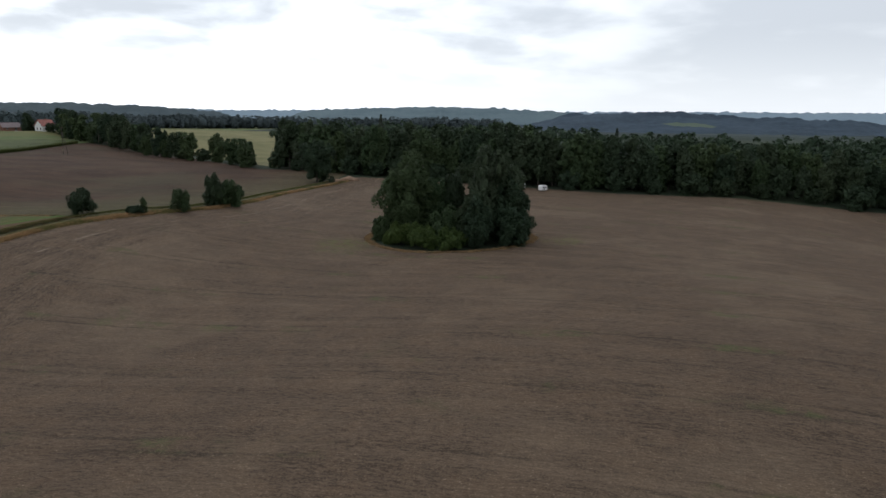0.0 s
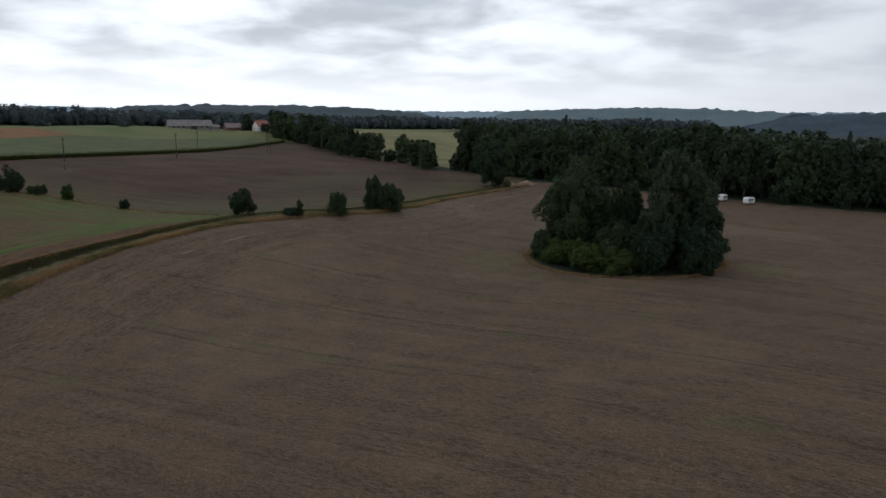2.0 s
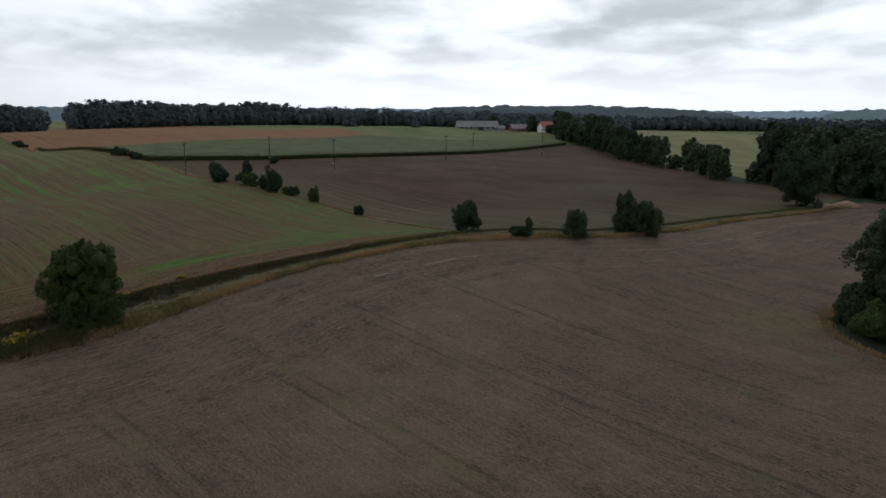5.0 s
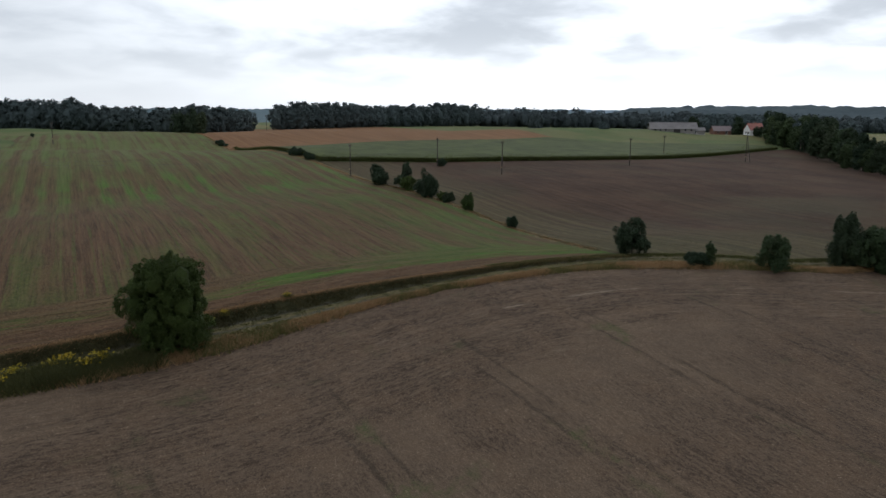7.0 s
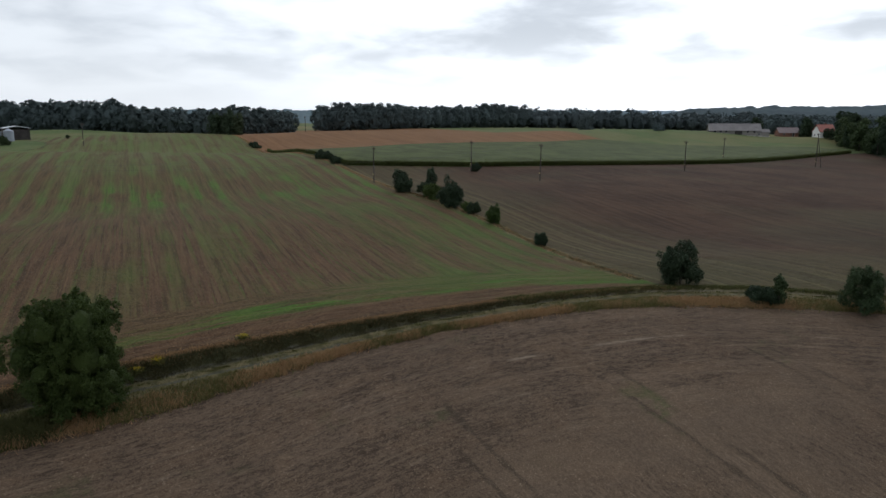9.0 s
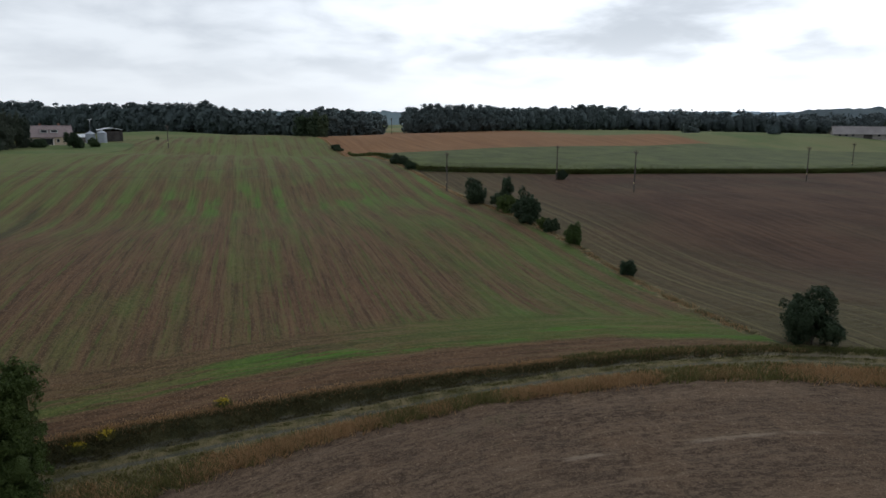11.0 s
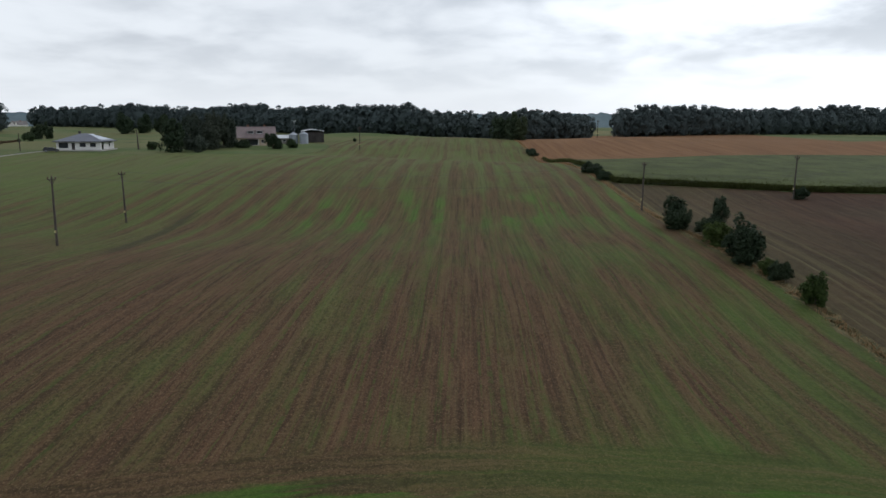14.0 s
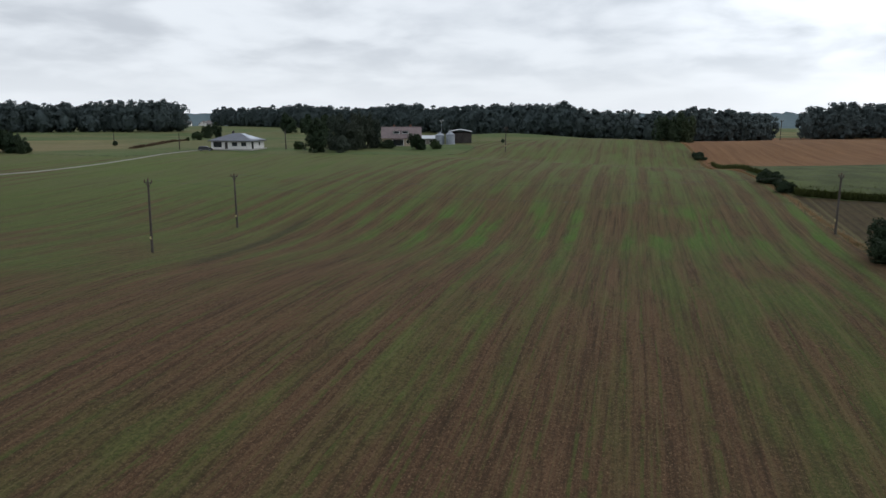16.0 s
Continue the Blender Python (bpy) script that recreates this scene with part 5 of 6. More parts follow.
# ---------------------------------------------------------------- buildings
WHITE_WALL = plain("white_render", (0.74, 0.73, 0.71), 0.85, grain=0.6, depth=0.06)
BEIGE_WALL = plain("beige_render", (0.52, 0.42, 0.31), 0.85, grain=0.6, depth=0.10)
GREY_WALL = plain("grey_render", (0.26, 0.24, 0.22), 0.88, grain=0.5, depth=0.14)
BRICK = plain("old_brick", (0.24, 0.12, 0.085), 0.9, grain=1.5, depth=0.25)
DARK_BOARD = plain("dark_boards", (0.055, 0.048, 0.045), 0.85, grain=1.5, depth=0.3)
SLATE = plain("slate_blue_tiles", (0.115, 0.125, 0.155), 0.5, grain=2, depth=0.15, relief=0.02)
MAROON = plain("faded_brown_tiles", (0.20, 0.155, 0.152), 0.75, grain=2, depth=0.15, relief=0.02)
RED_TILE = plain("red_tiles", (0.28, 0.10, 0.075), 0.7, grain=2, depth=0.18, relief=0.02)
ETERNIT = plain("weathered_sheeting", (0.19, 0.175, 0.17), 0.85, grain=0.8, depth=0.22, relief=0.02)
PALE_SHEET = plain("pale_sheet_roof", (0.62, 0.64, 0.66), 0.5, grain=0.8, depth=0.08)
FRAME = plain("dark_frame", (0.05, 0.05, 0.055), 0.5)
WHITE_FRAME = plain("white_frame", (0.75, 0.75, 0.74), 0.5)
STEEL = plain("galvanised_steel", (0.30, 0.33, 0.37), 0.45, metal=0.5, grain=1.2, depth=0.12)
CONCRETE = plain("concrete", (0.42, 0.40, 0.37), 0.9, grain=1.2, depth=0.15)


def glass_material(name, tint):
    m, t, s, where = material(name)
    t.put(s.inputs["Base Color"], t.mix(t.noise(where, 0.6), tint, tuple(v * 1.8 for v in tint)))
    s.inputs["Roughness"].default_value = 0.08
    s.inputs["Specular IOR Level"].default_value = 0.6
    return m


PANE = glass_material("window_glass", (0.018, 0.022, 0.028))
# the panels' white sky sheen is put into this pale base colour
SOLAR_SHEEN = glass_material("solar_cells_with_sheen", (0.30, 0.34, 0.40))


def block(bm, x0, x1, y0, y1, z0, z1):
    bmesh.ops.create_cube(bm, size=1, matrix=Matrix.Translation(((x0 + x1) / 2, (y0 + y1) / 2, (z0 + z1) / 2)) @ Matrix.Diagonal((x1 - x0, y1 - y0, z1 - z0, 1)))


def wall(root, mat, length, height, place, openings=(), thick=0.3, style=None, gable=0.0):
    """One wall with real openings; place is the wall's frame, x along it, y outward at -thick."""
    us = sorted({0.0, length, *[o[0] for o in openings], *[o[1] for o in openings]})
    vs = sorted({0.0, height, *[o[2] for o in openings], *[o[3] for o in openings]})
    bm = bmesh.new()
    for a, b in zip(us, us[1:]):
        for c, d in zip(vs, vs[1:]):
            mu, mv = (a + b) / 2, (c + d) / 2
            if not any(o[0] < mu < o[1] and o[2] < mv < o[3] for o in openings):
                block(bm, a, b, 0, thick, c, d)
    if gable:
        f = [bm.verts.new(p) for p in ((0, 0, height), (length, 0, height), (length / 2, 0, height + gable))]
        g = [bm.verts.new(p) for p in ((0, thick, height), (length, thick, height), (length / 2, thick, height + gable))]
        bm.faces.new(f), bm.faces.new(g[::-1])
        for i in range(3):
            j = (i + 1) % 3
            bm.faces.new((f[i], g[i], g[j], f[j]))
    bmesh.ops.remove_doubles(bm, verts=bm.verts, dist=0.001)
    w = part("wall", bm, mat, root)
    w.matrix_basis = place
    for a, b, c, d, *kind in openings:
        what = kind[0] if kind else "window"
        bm = bmesh.new()
        e = 0.09
        block(bm, a, b, 0.10, 0.2, c, c + e), block(bm, a, b, 0.10, 0.2, d - e, d)
        block(bm, a, a + e, 0.10, 0.2, c + e, d - e), block(bm, b - e, b, 0.10, 0.2, c + e, d - e)
        o = part(what, bm, style or FRAME, root)
        o.matrix_basis = place
        bm = bmesh.new()
        block(bm, a + e, b - e, 0.13, 0.17, c + e, d - e)
        part("pane" if what == "window" else "leaf", bm, PANE if what == "window" else DARK_BOARD, o)
    return w


def four_walls(root, mat, l, w, h, front=(), right=(), back=(), left=(), gable=0.0, style=None, thick=0.3):
    wall(root, mat, l, h, pose(-l / 2, -w / 2, 0), front, thick, style)
    wall(root, mat, l, h, pose(l / 2, w / 2, 0, 0, 0, 180), back, thick, style)
    wall(root, mat, w - 2 * thick, h, pose(l / 2, -w / 2 + thick, 0, 0, 0, 90), right, thick, style, gable)
    wall(root, mat, w - 2 * thick, h, pose(-l / 2, w / 2 - thick, 0, 0, 0, -90), left, thick, style, gable)


def slab(bm, pts, thick):
    """A sloping roof plate given by its upper outline."""
    up = [bm.verts.new(p) for p in pts]
    lo = [bm.verts.new((p[0], p[1], p[2] - thick)) for p in pts]
    bm.faces.new(up), bm.faces.new(lo[::-1])
    for i in range(len(pts)):
        j = (i + 1) % len(pts)
        bm.faces.new((up[i], lo[i], lo[j], up[j]))


def gable_roof(root, mat, l, w, h, rise, over=0.5, label=""):
    k = rise / (w / 2)
    for s in (-1, 1):
        bm = bmesh.new()
        y0 = s * (w / 2 + over)
        slab(bm, [(-l / 2 - over, y0, h - over * k + 0.15), (l / 2 + over, y0, h - over * k + 0.15), (l / 2 + over, 0, h + rise + 0.15), (-l / 2 - over, 0, h + rise + 0.15)][:: -s], 0.16)
        part("roof", bm, mat, root, label)
    bm = bmesh.new()
    tube(bm, [(-l / 2 - over, 0, h + rise + 0.16), (l / 2 + over, 0, h + rise + 0.16)], [0.14, 0.14], 8)
    part("ridge", bm, mat, root)


def base_slab(root, l, w, over=0.4):
    bm = bmesh.new()
    block(bm, -l / 2 - over, l / 2 + over, -w / 2 - over, w / 2 + over, -1.2, 0.02)
    part("plinth", bm, CONCRETE, root, "grey concrete base")


def bungalow():
    root = tagged(new("bungalow"), "new white single-storey house with slate-blue hipped roof", "house")
    l, w, h = 14.4, 10.6, 2.75
    base_slab(root, l, w, 0.8)
    four_walls(root, WHITE_WALL, l, w, h, front=[(0.8, 3.9, 0.5, 2.3), (5.0, 6.1, 0.05, 2.2, "door"), (7.6, 9.6, 0.9, 2.2), (11.0, 12.9, 0.9, 2.2)], right=[(0.6, 2.3, 0.05, 2.3), (6.2, 7.4, 0.9, 2.1)])
    o, rise, ridge = 0.8, 2.35, 2.6
    c = [(-l / 2 - o, -w / 2 - o), (l / 2 + o, -w / 2 - o), (l / 2 + o, w / 2 + o), (-l / 2 - o, w / 2 + o)]
    r = [(-ridge / 2, 0), (ridge / 2, 0)]
    top = h + rise
    for corners in ([c[0], c[1], r[1], r[0]], [c[1], c[2], r[1]], [c[2], c[3], r[0], r[1]], [c[3], c[0], r[0]]):
        bm = bmesh.new()
        slab(bm, [(x, y, h - 0.05 if (x, y) in c else top) for x, y in corners], 0.18)
        part("roof", bm, SLATE, root)
    bm = bmesh.new()
    block(bm, -l / 2 - o, l / 2 + o, -w / 2 - o - 0.1, -w / 2 - o, h - 0.32, h - 0.1)
    part("gutter", bm, FRAME, root)
    bm = bmesh.new()
    block(bm, l / 2 + o, l / 2 + o + 0.1, -w / 2 - o, w / 2 + o, h - 0.32, h - 0.1)
    part("gutter", bm, FRAME, root)
    # solar panels on the side hip
    run = l / 2 + o - ridge / 2
    k = rise / run
    for i in range(3):
        for j in range(4 - i):
            u0 = 0.9 + i * 1.75
            v = (j - (3 - i) / 2) * 1.75
            x0, x1 = l / 2 + o - u0, l / 2 + o - u0 - 1.65
            z0, z1 = h + u0 * k + 0.06, h + (u0 + 1.65) * k + 0.06
            bm = bmesh.new()
            slab(bm, [(x0, v - 0.82, z0), (x0, v + 0.82, z0), (x1, v + 0.82, z1), (x1, v - 0.82, z1)], 0.05)
            part("solar_panel", bm, SOLAR_SHEEN, root)
    bm = bmesh.new()
    block(bm, -2.4, -1.8, 0.8, 1.4, top - 1.0, top + 0.7)
    part("chimney", bm, DARK_BOARD, root)
    return root


def farmhouse():
    root = tagged(new("farmhouse"), "beige farmhouse with faded brown roof and two roof windows", "house")
    l, w, h, rise = 13.0, 8.6, 3.3, 3.7
    base_slab(root, l, w)
    four_walls(root, BEIGE_WALL, l, w, h, front=[(1.2, 2.4, 1.0, 2.3), (3.6, 7.2, 0.1, 2.5), (8.2, 9.2, 1.0, 2.3), (10.6, 11.8, 1.0, 2.3)], left=[(1.5, 2.7, 1.0, 2.3), (5.2, 6.4, 1.0, 2.3)], gable=rise * 0.93, style=WHITE_FRAME)
    gable_roof(root, MAROON, l, w, h, rise)
    k = rise / (w / 2)
    for cx in (-1.7, 1.3):
        bm = bmesh.new()
        block(bm, cx - 1.15, cx + 1.15, -3.1, -1.5, h + 1.3, h + 2.35)
        o = part("dormer", bm, WHITE_FRAME, root, "white dormer")
        bm = bmesh.new()
        block(bm, cx - 1.3, cx + 1.3, -3.35, -1.2, h + 2.35, h + 2.5)
        part("dormer_roof", bm, MAROON, o)
        bm = bmesh.new()
        block(bm, cx - 0.9, cx + 0.9, -3.13, -3.08, h + 1.45, h + 2.2)
        part("pane", bm, PANE, o)
    for cx in (-2.5, 3.2):
        bm = bmesh.new()
        block(bm, cx - 0.35, cx + 0.35, 0.3, 0.9, h + rise - 1.0, h + rise + 1.0)
        part("chimney", bm, BRICK, root)
    bm = bmesh.new()
    block(bm, -3.2, 1.0, -w / 2 - 1.6, -w / 2 - 0.02, 2.5, 2.7)
    part("porch_roof", bm, MAROON, root)
    for cx in (-3.0, 0.8):
        bm = bmesh.new()
        block(bm, cx - 0.09, cx + 0.09, -w / 2 - 1.5, -w / 2 - 1.3, -1.0, 2.5)
        part("porch_post", bm, WHITE_FRAME, root)
    return root


def long_barn():
    root = tagged(new("barn"), "long pale-walled barn with weathered grey roof and dark gate", "barn")
    l, w, h, rise = 27.0, 10.0, 2.9, 3.4
    base_slab(root, l, w)
    four_walls(root, GREY_WALL, l, w, h, front=[(2.0, 3.2, 1.6, 2.5), (5.0, 6.2, 1.6, 2.5), (8.0, 9.2, 1.6, 2.5), (13.2, 17.2, 0.05, 2.8, "gate"), (19.5, 20.7, 1.6, 2.5), (23.0, 24.2, 1.6, 2.5)], right=[(4.0, 6.4, 0.05, 2.7, "gate")], gable=rise * 0.95)
    gable_roof(root, ETERNIT, l, w, h, rise, 0.6)
    return root


def small_house(label, l, w, h, rise, walls, roof, front=(), right=(), left=(), chimney=True, category="house", name="cottage"):
    root = tagged(new(name), label, category)
    base_slab(root, l, w, 0.3)
    four_walls(root, walls, l, w, h, front, right, (), left, rise * 0.94, WHITE_FRAME)
    gable_roof(root, roof, l, w, h, rise)
    if chimney:
        bm = bmesh.new()
        block(bm, 0.6, 1.3, 0.2, 0.9, h + rise - 1.0, h + rise + 0.9)
        part("chimney", bm, BRICK, root)
    return root


def silo(label, r, h):
    root = tagged(new("grain_silo"), label, "silo", "grain silos by the farmhouse")
    bm = bmesh.new()
    n = 40
    zs = np.linspace(0, h, n)
    tube(bm, [(0, 0, float(z)) for z in zs], [r + 0.03 * (i % 2) for i in range(n)], 28)
    part("body", bm, STEEL, root, "corrugated steel wall")
    bm = bmesh.new()
    tube(bm, [(0, 0, h - 0.02), (0, 0, h + 0.02), (0, 0, h + r * 0.55)], [r + 0.12, r + 0.12, 0.25], 28)
    part("roof", bm, STEEL, root)
    bm = bmesh.new()
    tube(bm, [(0, 0, h + r * 0.55 - 0.02), (0, 0, h + r * 0.55 + 0.3)], [0.28, 0.2], 12)
    part("cap", bm, STEEL, root)
    bm = bmesh.new()
    for s in (-0.2, 0.2):
        tube(bm, [(s, -r - 0.12, 0.2), (s, -r - 0.12, h)], [0.025, 0.025], 5)
    for z in np.arange(0.4, h, 0.35):
        tube(bm, [(-0.2, -r - 0.12, float(z)), (0.2, -r - 0.12, float(z))], [0.02, 0.02], 4)
    part("ladder", bm, STEEL, root)
    bm = bmesh.new()
    tube(bm, [(0, 0, -0.8), (0, 0, 0.05)], [r + 0.3, r + 0.3], 24)
    part("footing", bm, CONCRETE, root)
    return root


def machine_shed():
    root = tagged(new("machine_shed"), "dark machine shed with pale low-pitched sheet roof", "shed")
    l, w, h = 8.5, 8.0, 4.2
    bm = bmesh.new()
    block(bm, -l / 2, l / 2, w / 2 - 0.2, w / 2, -0.8, h)
    part("wall", bm, DARK_BOARD, root)
    for s in (-1, 1):
        bm = bmesh.new()
        block(bm, s * l / 2 - 0.1, s * l / 2 + 0.1, -w / 2, w / 2 - 0.2, -0.8, h)
        part("wall", bm, DARK_BOARD, root)
    for x in (-l / 2 + 0.3, 0, l / 2 - 0.3):
        bm = bmesh.new()
        block(bm, x - 0.12, x + 0.12, -w / 2, -w / 2 + 0.24, -0.8, h)
        part("post", bm, DARK_BOARD, root)
    # dark sheet added across the open front, behind the posts
    bm = bmesh.new()
    block(bm, -l / 2 + 0.12, l / 2 - 0.12, -w / 2 + 0.4, -w / 2 + 0.5, -0.5, h - 0.4)
    part("front_sheet", bm, DARK_BOARD, root)
    bm = bmesh.new()
    prev = None
    for i in range(13):
        x = -l / 2 - 0.4 + (l + 0.8) * i / 12
        z = h + 0.8 * (1 - abs(2 * i / 12 - 1) ** 1.3)
        row = [bm.verts.new((x, y, z + dz)) for y, dz in ((-w / 2 - 0.4, 0), (w / 2 + 0.4, 0), (w / 2 + 0.4, 0.16), (-w / 2 - 0.4, 0.16))]
        if prev:
            for a in range(4):
                b = (a + 1) % 4
                bm.faces.new((prev[a], prev[b], row[b], row[a]))
        else:
            bm.faces.new(row)
        prev = row
    bm.faces.new(prev[::-1])
    part("roof", bm, PALE_SHEET, root, "pale sheet roof")
    return root


def set_at(root, x, y, turn, up=0.0):
    root.matrix_basis = pose(x, y, ground_z(x, y) + up, 0, 0, turn)
    return root


house = set_at(bungalow(), -271.0, -13.7, 90.5, 0.3)
house.scale = (0.92, 0.92, 0.95)
house = set_at(farmhouse(), -309.5, 30.4, 104, 0.0)
house.scale = (1.04, 1.0, 0.93)
set_at(silo("galvanised steel grain silo with conical roof", 1.75, 3.4), -322.5, 42.0, -80)
set_at(silo("galvanised steel grain silo with conical roof", 1.7, 3.7), -322.5, 46.0, -80)
set_at(machine_shed(), -336.0, 47.5, 100, 0.2)
set_at(small_house("low grey outbuilding between farmhouse and silos", 6.0, 4.0, 2.3, 0.8, GREY_WALL, PALE_SHEET, front=[(1.0, 2.2, 0.8, 1.8), (3.4, 4.6, 0.8, 1.8)], chimney=False, category="outbuilding", name="outbuilding"), -324.5, 37.0, 102)
set_at(long_barn(), -288.0, 398.5, 52, -0.9)
set_at(small_house("white house with red tiled roof on the rise", 8.0, 8.0, 3.6, 3.4, WHITE_WALL, RED_TILE, front=[(1.5, 2.7, 1.0, 2.3), (5.5, 6.7, 1.0, 2.3)], left=[(1.5, 2.7, 1.0, 2.3), (5.0, 6.2, 1.0, 2.3)]), -253.5, 428.0, 62, -0.4)
set_at(small_house("low brick shed with faded brown roof", 11.0, 7.0, 2.4, 2.6, BRICK, MAROON, front=[(2.0, 3.2, 0.9, 2.0), (7.0, 8.4, 0.05, 2.2, "door")], chimney=False, category="shed", name="brick_shed"), -277.0, 430.0, 58)
set_at(small_house("low pale outbuilding beside the barn", 7.0, 5.0, 2.4, 1.4, GREY_WALL, ETERNIT, front=[(1.0, 2.2, 0.9, 1.9)], chimney=False, category="outbuilding", name="outbuilding"), -277.0, 408.0, 55)
for i, (hx, hy, turn) in enumerate([(-812, -330, 20), (-836, -352, 70), (-800, -352, -10)]):
    set_at(small_house("distant pale village house with grey roof", 10.0, 8.0, 4.0, 3.5, WHITE_WALL, ETERNIT, front=[(2.0, 3.4, 1.0, 2.4), (6.0, 7.4, 1.0, 2.4)], name="village_house"), hx, hy, turn - 60)

# mast with small turbine by the silos
mast = tagged(new("antenna_mast"), "thin pale mast with a small rotor beside the silos", "mast")
bm = bmesh.new()
tube(bm, [(0, 0, -0.5), (0, 0, 8.6)], [0.09, 0.05], 8)
part("pole", bm, STEEL, mast)
for k in range(3):
    bm = bmesh.new()
    a = math.radians(30 + 120 * k)
    tube(bm, [(0.1, 0, 8.5), (0.12, 0.5 * math.cos(a), 8.5 + 0.5 * math.sin(a)), (0.14, 1.0 * math.cos(a), 8.5 + 1.0 * math.sin(a))], [0.08, 0.09, 0.02], 6)
    part("rotor_blade", bm, PALE_SHEET, mast)
set_at(mast, -328.0, 41.5, 20)

# drive to the bungalow
def ribbon(name, pts, width, mat, label):
    pts = np.array(pts, float)
    run = np.concatenate([[0], np.cumsum(np.linalg.norm(np.diff(pts, axis=0), axis=1))])
    u = np.arange(0, run[-1], 1.5)
    x, y = np.interp(u, run, pts[:, 0]), np.interp(u, run, pts[:, 1])
    tx, ty = np.gradient(x), np.gradient(y)
    n = np.hypot(tx, ty)
    nx, ny = -ty / n, tx / n
    verts, faces = [], []
    for k, side in enumerate((-1, -0.5, 0, 0.5, 1)):
        for i in range(len(u)):
            px, py = x[i] + nx[i] * side * width / 2, y[i] + ny[i] * side * width / 2
            verts.append((px, py, ground_z(px, py) + (0.14 if abs(side) < 1 else -0.25)))
    m = len(u)
    for k in range(4):
        for i in range(m - 1):
            faces.append((k * m + i, k * m + i + 1, (k + 1) * m + i + 1, (k + 1) * m + i))
    mesh = bpy.data.meshes.new(name)
    mesh.from_pydata(verts, [], faces)
    return tagged(part(name, mesh, mat), label, "road", kind="structure")


GRAVEL = plain("pale_gravel", (0.27, 0.26, 0.22), 0.95, grain=1.5, depth=0.18)
ribbon("driveway", [(-266, -22), (-257.6, -23.2), (-246.8, -24.5), (-233.3, -24.4), (-221.9, -25.1), (-212.7, -26.4), (-202.3, -28.4), (-194, -32), (-183, -41)], 1.2, GRAVEL, "pale gravel drive to the white bungalow")


# ---------------------------------------------------------------- vehicles
CAR_PAINT = plain("black_car_paint", (0.02, 0.022, 0.026), 0.2, depth=0.05)
RUBBER = plain("tyre_rubber", (0.025, 0.025, 0.025), 0.9)
CARAVAN_WHITE = plain("caravan_white", (0.78, 0.78, 0.76), 0.4, depth=0.05)


def wheel(root, x, y, r):
    bm = bmesh.new()
    tube(bm, [(x, y - 0.1, r), (x, y - 0.08, r), (x, y + 0.08, r), (x, y + 0.1, r)], [r * 0.85, r, r, r * 0.85], 16)
    o = part("wheel", bm, RUBBER, root)
    bm = bmesh.new()
    s = -1 if y < 0 else 1
    tube(bm, [(x, y + s * 0.09, r), (x, y + s * 0.115, r)], [r * 0.55, r * 0.5], 12)
    part("rim", bm, STEEL, o)


def profile_body(pts, w, inset=0.0):
    """A body drawn by its side outline, width w."""
    bm = bmesh.new()
    a = [bm.verts.new((x, -w / 2 + inset * (z > 0.95), z)) for x, z in pts]
    b = [bm.verts.new((x, w / 2 - inset * (z > 0.95), z)) for x, z in pts]
    bm.faces.new(a[::-1]), bm.faces.new(b)
    for i in range(len(pts)):
        j = (i + 1) % len(pts)
        bm.faces.new((a[i], a[j], b[j], b[i]))
    bmesh.ops.bevel(bm, geom=[e for e in bm.edges], offset=0.05, segments=2, affect="EDGES")
    return bm


def car():
    root = tagged(new("car"), "black estate car parked on the drive beside the bungalow", "car")
    part("body", profile_body([(-2.1, 0.3), (2.1, 0.3), (2.15, 0.75), (1.2, 0.9), (0.5, 1.42), (-1.7, 1.45), (-2.1, 0.9)], 1.75, 0.12), CAR_PAINT, root)
    bm = bmesh.new()
    block(bm, -1.5, 0.45, -0.84, 0.84, 0.98, 1.32)
    part("window", bm, PANE, root)
    for x in (-1.3, 1.35):
        for y in (-0.8, 0.8):
            wheel(root, x, y, 0.32)
    for y in (-0.6, 0.6):
        bm = bmesh.new()
        block(bm, 2.1, 2.19, y - 0.16, y + 0.16, 0.62, 0.74)
        part("headlight", bm, CARAVAN_WHITE, root)
    return root


def caravan(label):
    root = tagged(new("caravan"), label, "caravan", "caravans at the edge of the wood")
    part("body", profile_body([(-2.1, 0.45), (1.9, 0.45), (2.2, 0.9), (1.95, 2.35), (1.4, 2.55), (-1.8, 2.55), (-2.2, 2.2), (-2.25, 0.8)], 2.1), CARAVAN_WHITE, root)
    for a, b in ((-1.5, -0.5), (0.2, 1.3)):
        bm = bmesh.new()
        block(bm, a, b, -1.08, -1.03, 1.35, 1.95)
        part("window", bm, PANE, root)
    bm = bmesh.new()
    block(bm, -0.35, 0.1, -1.075, -1.03, 0.6, 2.1)
    part("door", bm, GREY_WALL, root)
    bm = bmesh.new()
    block(bm, -2.0, 1.9, -1.07, -1.03, 0.75, 0.95)
    part("stripe", bm, GREY_WALL, root)
    for y in (-0.95, 0.95):
        wheel(root, -0.1, y, 0.32)
    bm = bmesh.new()
    tube(bm, [(2.1, -0.5, 0.5), (3.2, 0, 0.5)], [0.05, 0.05], 6)
    tube(bm, [(2.1, 0.5, 0.5), (3.2, 0, 0.5)], [0.05, 0.05], 6)
    tube(bm, [(3.1, 0, 0.02), (3.1, 0, 0.6)], [0.05, 0.05], 6)
    part("drawbar", bm, STEEL, root)
    return root


set_at(car(), -259.6, -18.6, 115, 0.1)
van = set_at(caravan("white touring caravan parked at the edge of the wood"), 20.6, 210.5, 62)
van.scale = (0.66, 0.66, 0.68)
van = set_at(caravan("white caravan with a grey stripe at the edge of the wood"), 26.6, 207.0, 48)
van.scale = (0.66, 0.66, 0.68)

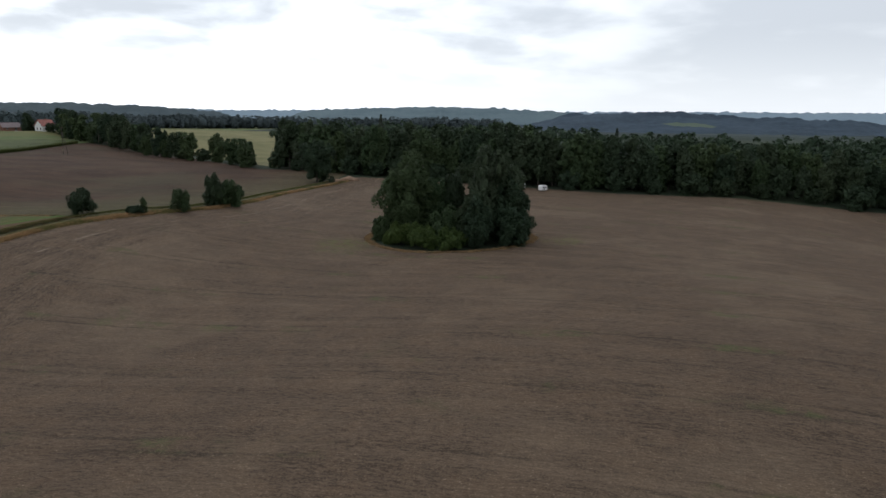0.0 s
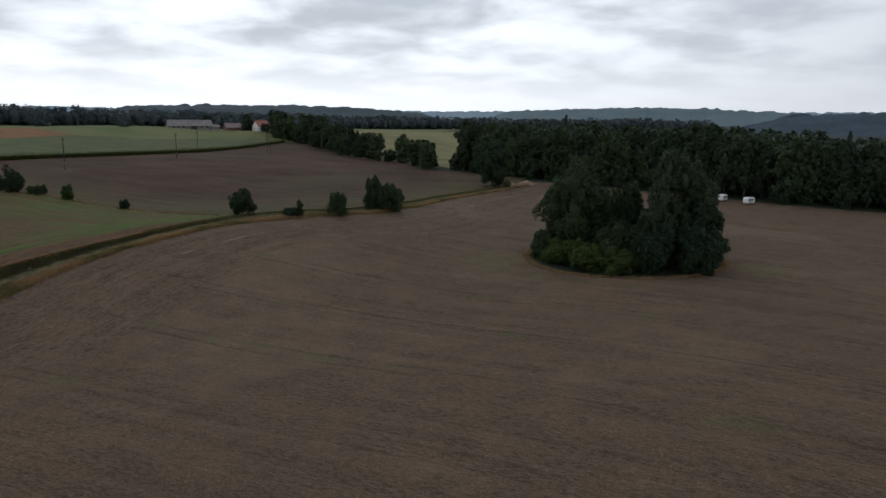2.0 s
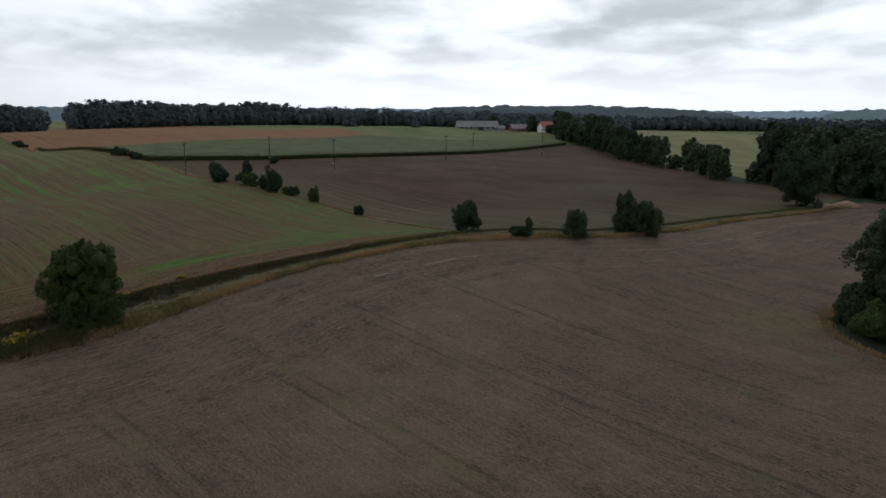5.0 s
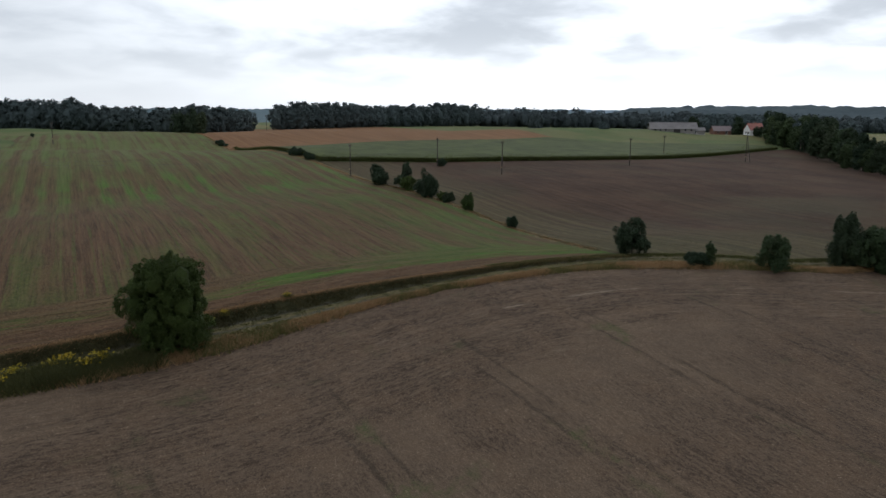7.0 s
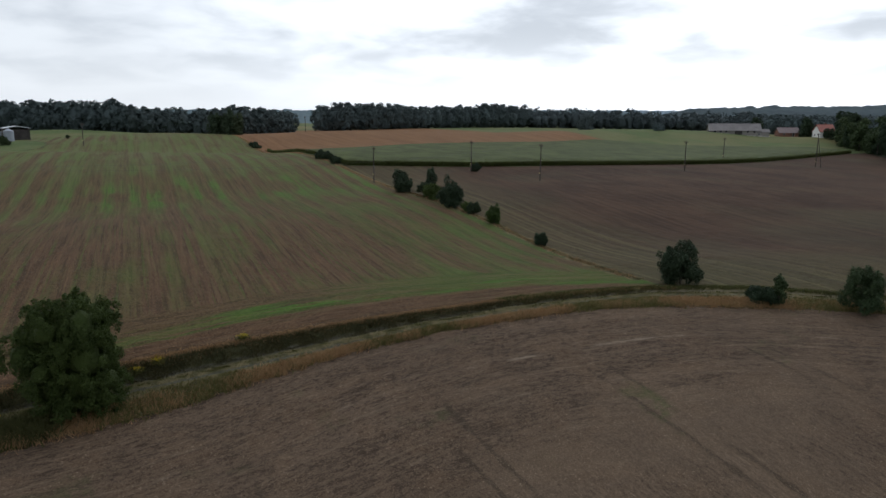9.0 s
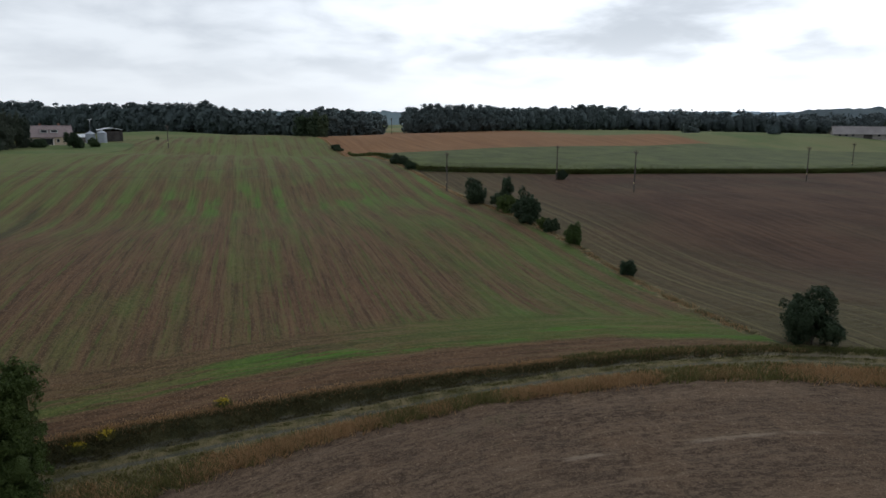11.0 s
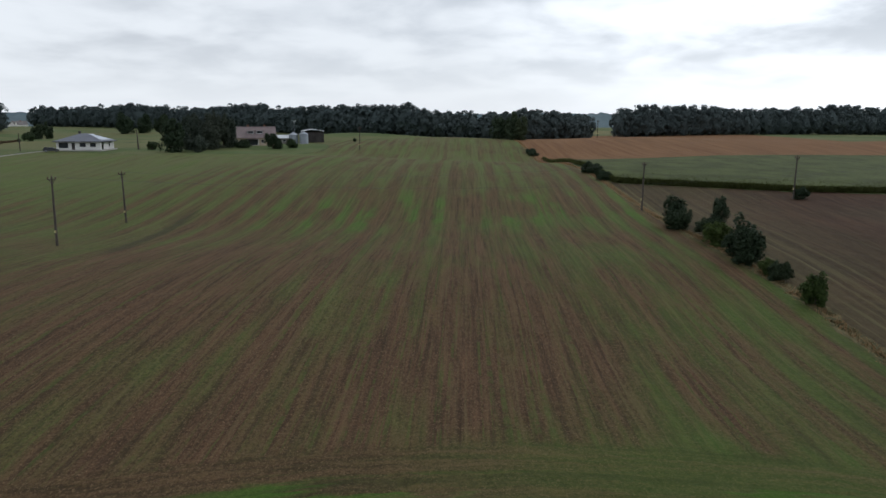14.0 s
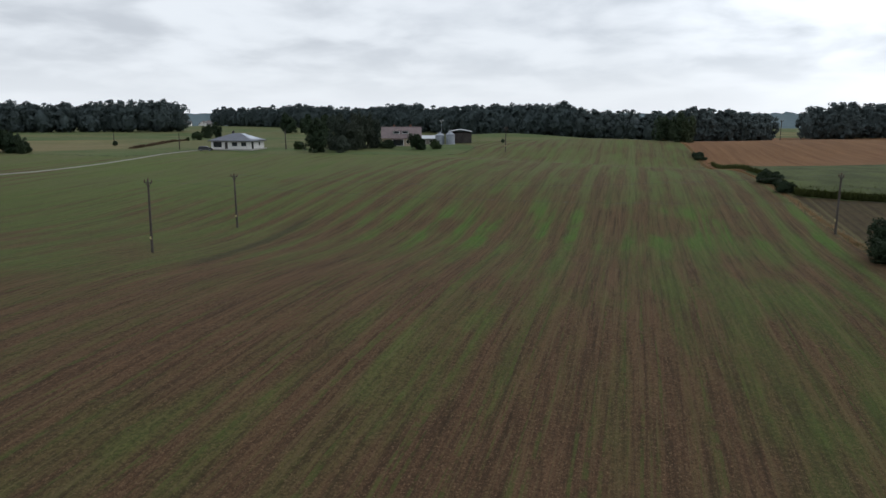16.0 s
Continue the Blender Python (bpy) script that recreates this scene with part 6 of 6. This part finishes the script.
# heap of reddish earth where the track meets the wood
def earth_heap(x, y, r, h, seed):
    bm = bmesh.new()
    bmesh.ops.create_uvsphere(bm, u_segments=28, v_segments=14, radius=1)
    for v in bm.verts:
        n = 1 + 0.25 * noise.noise(v.co * 1.7 + Vector((seed, 0, 0))) + 0.1 * noise.noise(v.co * 5)
        v.co = Vector((v.co.x * r * n, v.co.y * r * 0.7 * n, max(-0.2, v.co.z) * h * n))
    ob = part("earth_heap", bm, plain("red_earth", (0.22, 0.14, 0.09), 0.95, grain=1.0, depth=0.3, relief=0.05))
    smooth(ob.data)
    tagged(ob, "low heap of reddish bare earth at the end of the track", "heap")
    ob.matrix_basis = pose(x, y, ground_z(x, y), 0, 0, 30)


earth_heap(-34.0, 222.5, 3.2, 1.3, 1)
earth_heap(-37.0, 219.0, 1.8, 0.8, 2)

# trees about the farms
FARM = "conifers in front of the farmhouse"
for i, (x, y, h, r) in enumerate([(-277.0, 17.0, 10.6, 3.2), (-283.0, 17.5, 11.0, 3.2), (-287.0, 21.0, 11.6, 3.0), (-289.0, 24.0, 11.0, 2.8), (-291.0, 26.4, 9.4, 2.2), (-280.0, 22.5, 8.4, 3.2), (-267.0, 21.5, 4.8, 3.6)]):
    stand(tree("fir_tree", "dense dark evergreen screening the farmhouse", "tree", h, r * 1.1, 0.0, NEEDLE, 2600, 150, 0.6, 400 + i, 11, 0.36, 0.2, group=FARM, taper=0.34, low=-0.65, flat=0.9), x, y, i * 40)
for i, (x, y, h, r, mat, label) in enumerate([
    (-264.5, 15.6, 9.8, 3.9, LEAF_DEEP, "round green tree before the dark evergreens"),
    (-275.0, 5.2, 2.5, 2.0, LEAF_MID, "low bush beside the round green tree"),
    (-289.4, 40.6, 5.0, 3.2, LEAF_DEEP, "rounded bush with a rusty top before the farmhouse"),
    (-291.6, 30.0, 2.7, 3.0, LEAF_DEEP, "low dark bush before the farmhouse"),
    (-294.5, 46.3, 3.0, 2.3, LEAF_MID, "round bush before the silos"),
    (-327.4, 65.3, 1.5, 0.9, LEAF_DEEP, "small lone shrub on the grassy mound"),
    (-372.5, -77.5, 7.2, 3.0, LEAF_DEEP, "round dark tree in the pasture behind the bungalow"),
    (-363.0, -77.2, 6.2, 2.9, LEAF_DEEP, "round dark tree in the pasture behind the bungalow"),
    (-338.0, -67.5, 3.5, 2.7, LEAF_MID, "green bush at the end of the rusty hedge"),
    (-326.0, -64.4, 1.5, 0.9, LEAF_MID, "small green bush at the end of the rusty hedge"),
    (-279.8, -64.4, 1.6, 0.9, LEAF_DEEP, "lone small bush at the foot of a slim pole"),
    (-436.0, -68.0, 10.6, 5.2, LEAF_DEEP, "large dark tree standing before the far wood"),
    (-446.0, -62.0, 10.0, 5.0, LEAF_DEEP, "large dark tree standing before the far wood"),
    (-466.0, -59.0, 10.0, 4.6, LEAF_DEEP, "large dark tree standing before the far wood"),
    (-242.0, -74.0, 6.4, 4.2, LEAF_DEEP, "dark bush at the pasture edge"),
    (-240.5, -69.0, 5.8, 3.6, LEAF_DEEP, "dark bush at the pasture edge"),
    (-238.8, -64.6, 4.4, 2.6, LEAF_DEEP, "dark bush at the pasture edge"),
    (-345.0, 124.5, 9.0, 3.6, LEAF_GREY, "grey-green tree at the end of the field hedge"),
    (-341.0, 129.5, 11.0, 3.8, LEAF_GREY, "tall dark tree at the end of the field hedge"),
    (-338.0, 133.5, 9.5, 3.0, LEAF_GREY, "grey-green tree at the end of the field hedge"),
    (-346.0, 340.0, 10.5, 5.6, HAZY_FAR_LEAF, "round pale tree beside the orange stubble"),
    (-300.0, 352.0, 3.4, 4.0, HAZY_FAR_LEAF, "low dark shrub beside the meadow mound"),
    (-292.0, 345.0, 2.8, 3.6, HAZY_FAR_LEAF, "low dark shrub beside the meadow mound"),
    (-246.0, 422.0, 5.5, 3.6, LEAF_DEEP, "dark tree beside the red-roofed house"),
    (-240.0, 426.0, 6.5, 4.0, LEAF_DEEP, "dark tree beside the red-roofed house"),
    (-266.0, 432.0, 10.5, 4.4, LEAF_DEEP, "dark tree between shed and red-roofed house"),
    (-285.0, 414.0, 9.5, 4.4, LEAF_DEEP, "dark tree beside the barn"),
]):
    stand(tree("garden_tree" if h > 6 else "garden_bush", label, "tree" if h > 6 else "bush", h, r, 0.1, mat, 1500, 110, 0.55, 500 + i, 9, 0.38, 0.14, limbs=4, low=-0.65, flat=0.95), x, y, i * 61)

# the low rusty hedge across the pasture
RUST = foliage("rusty_shrub_leaves", (0.070, 0.054, 0.034), (0.150, 0.110, 0.068))
for i, f in enumerate(np.linspace(0, 1, 15)):
    x, y = np.interp(f, (0, 0.28, 0.75, 1), (-266, -283, -314, -331)), np.interp(f, (0, 0.28, 0.75, 1), (-48, -53, -65, -68))
    stand(tree("hedge_shrub", "low rusty brown shrub in the pasture hedge", "shrub", 0.5 + 0.15 * (i % 3), 1.5 + 0.3 * (i % 2), 0.0, RUST, 400, 50, 0.3, 700 + i, 6, 0.4, 0.05, limbs=3, group="shrubs of the pasture hedge"), float(x), float(y), i * 47)
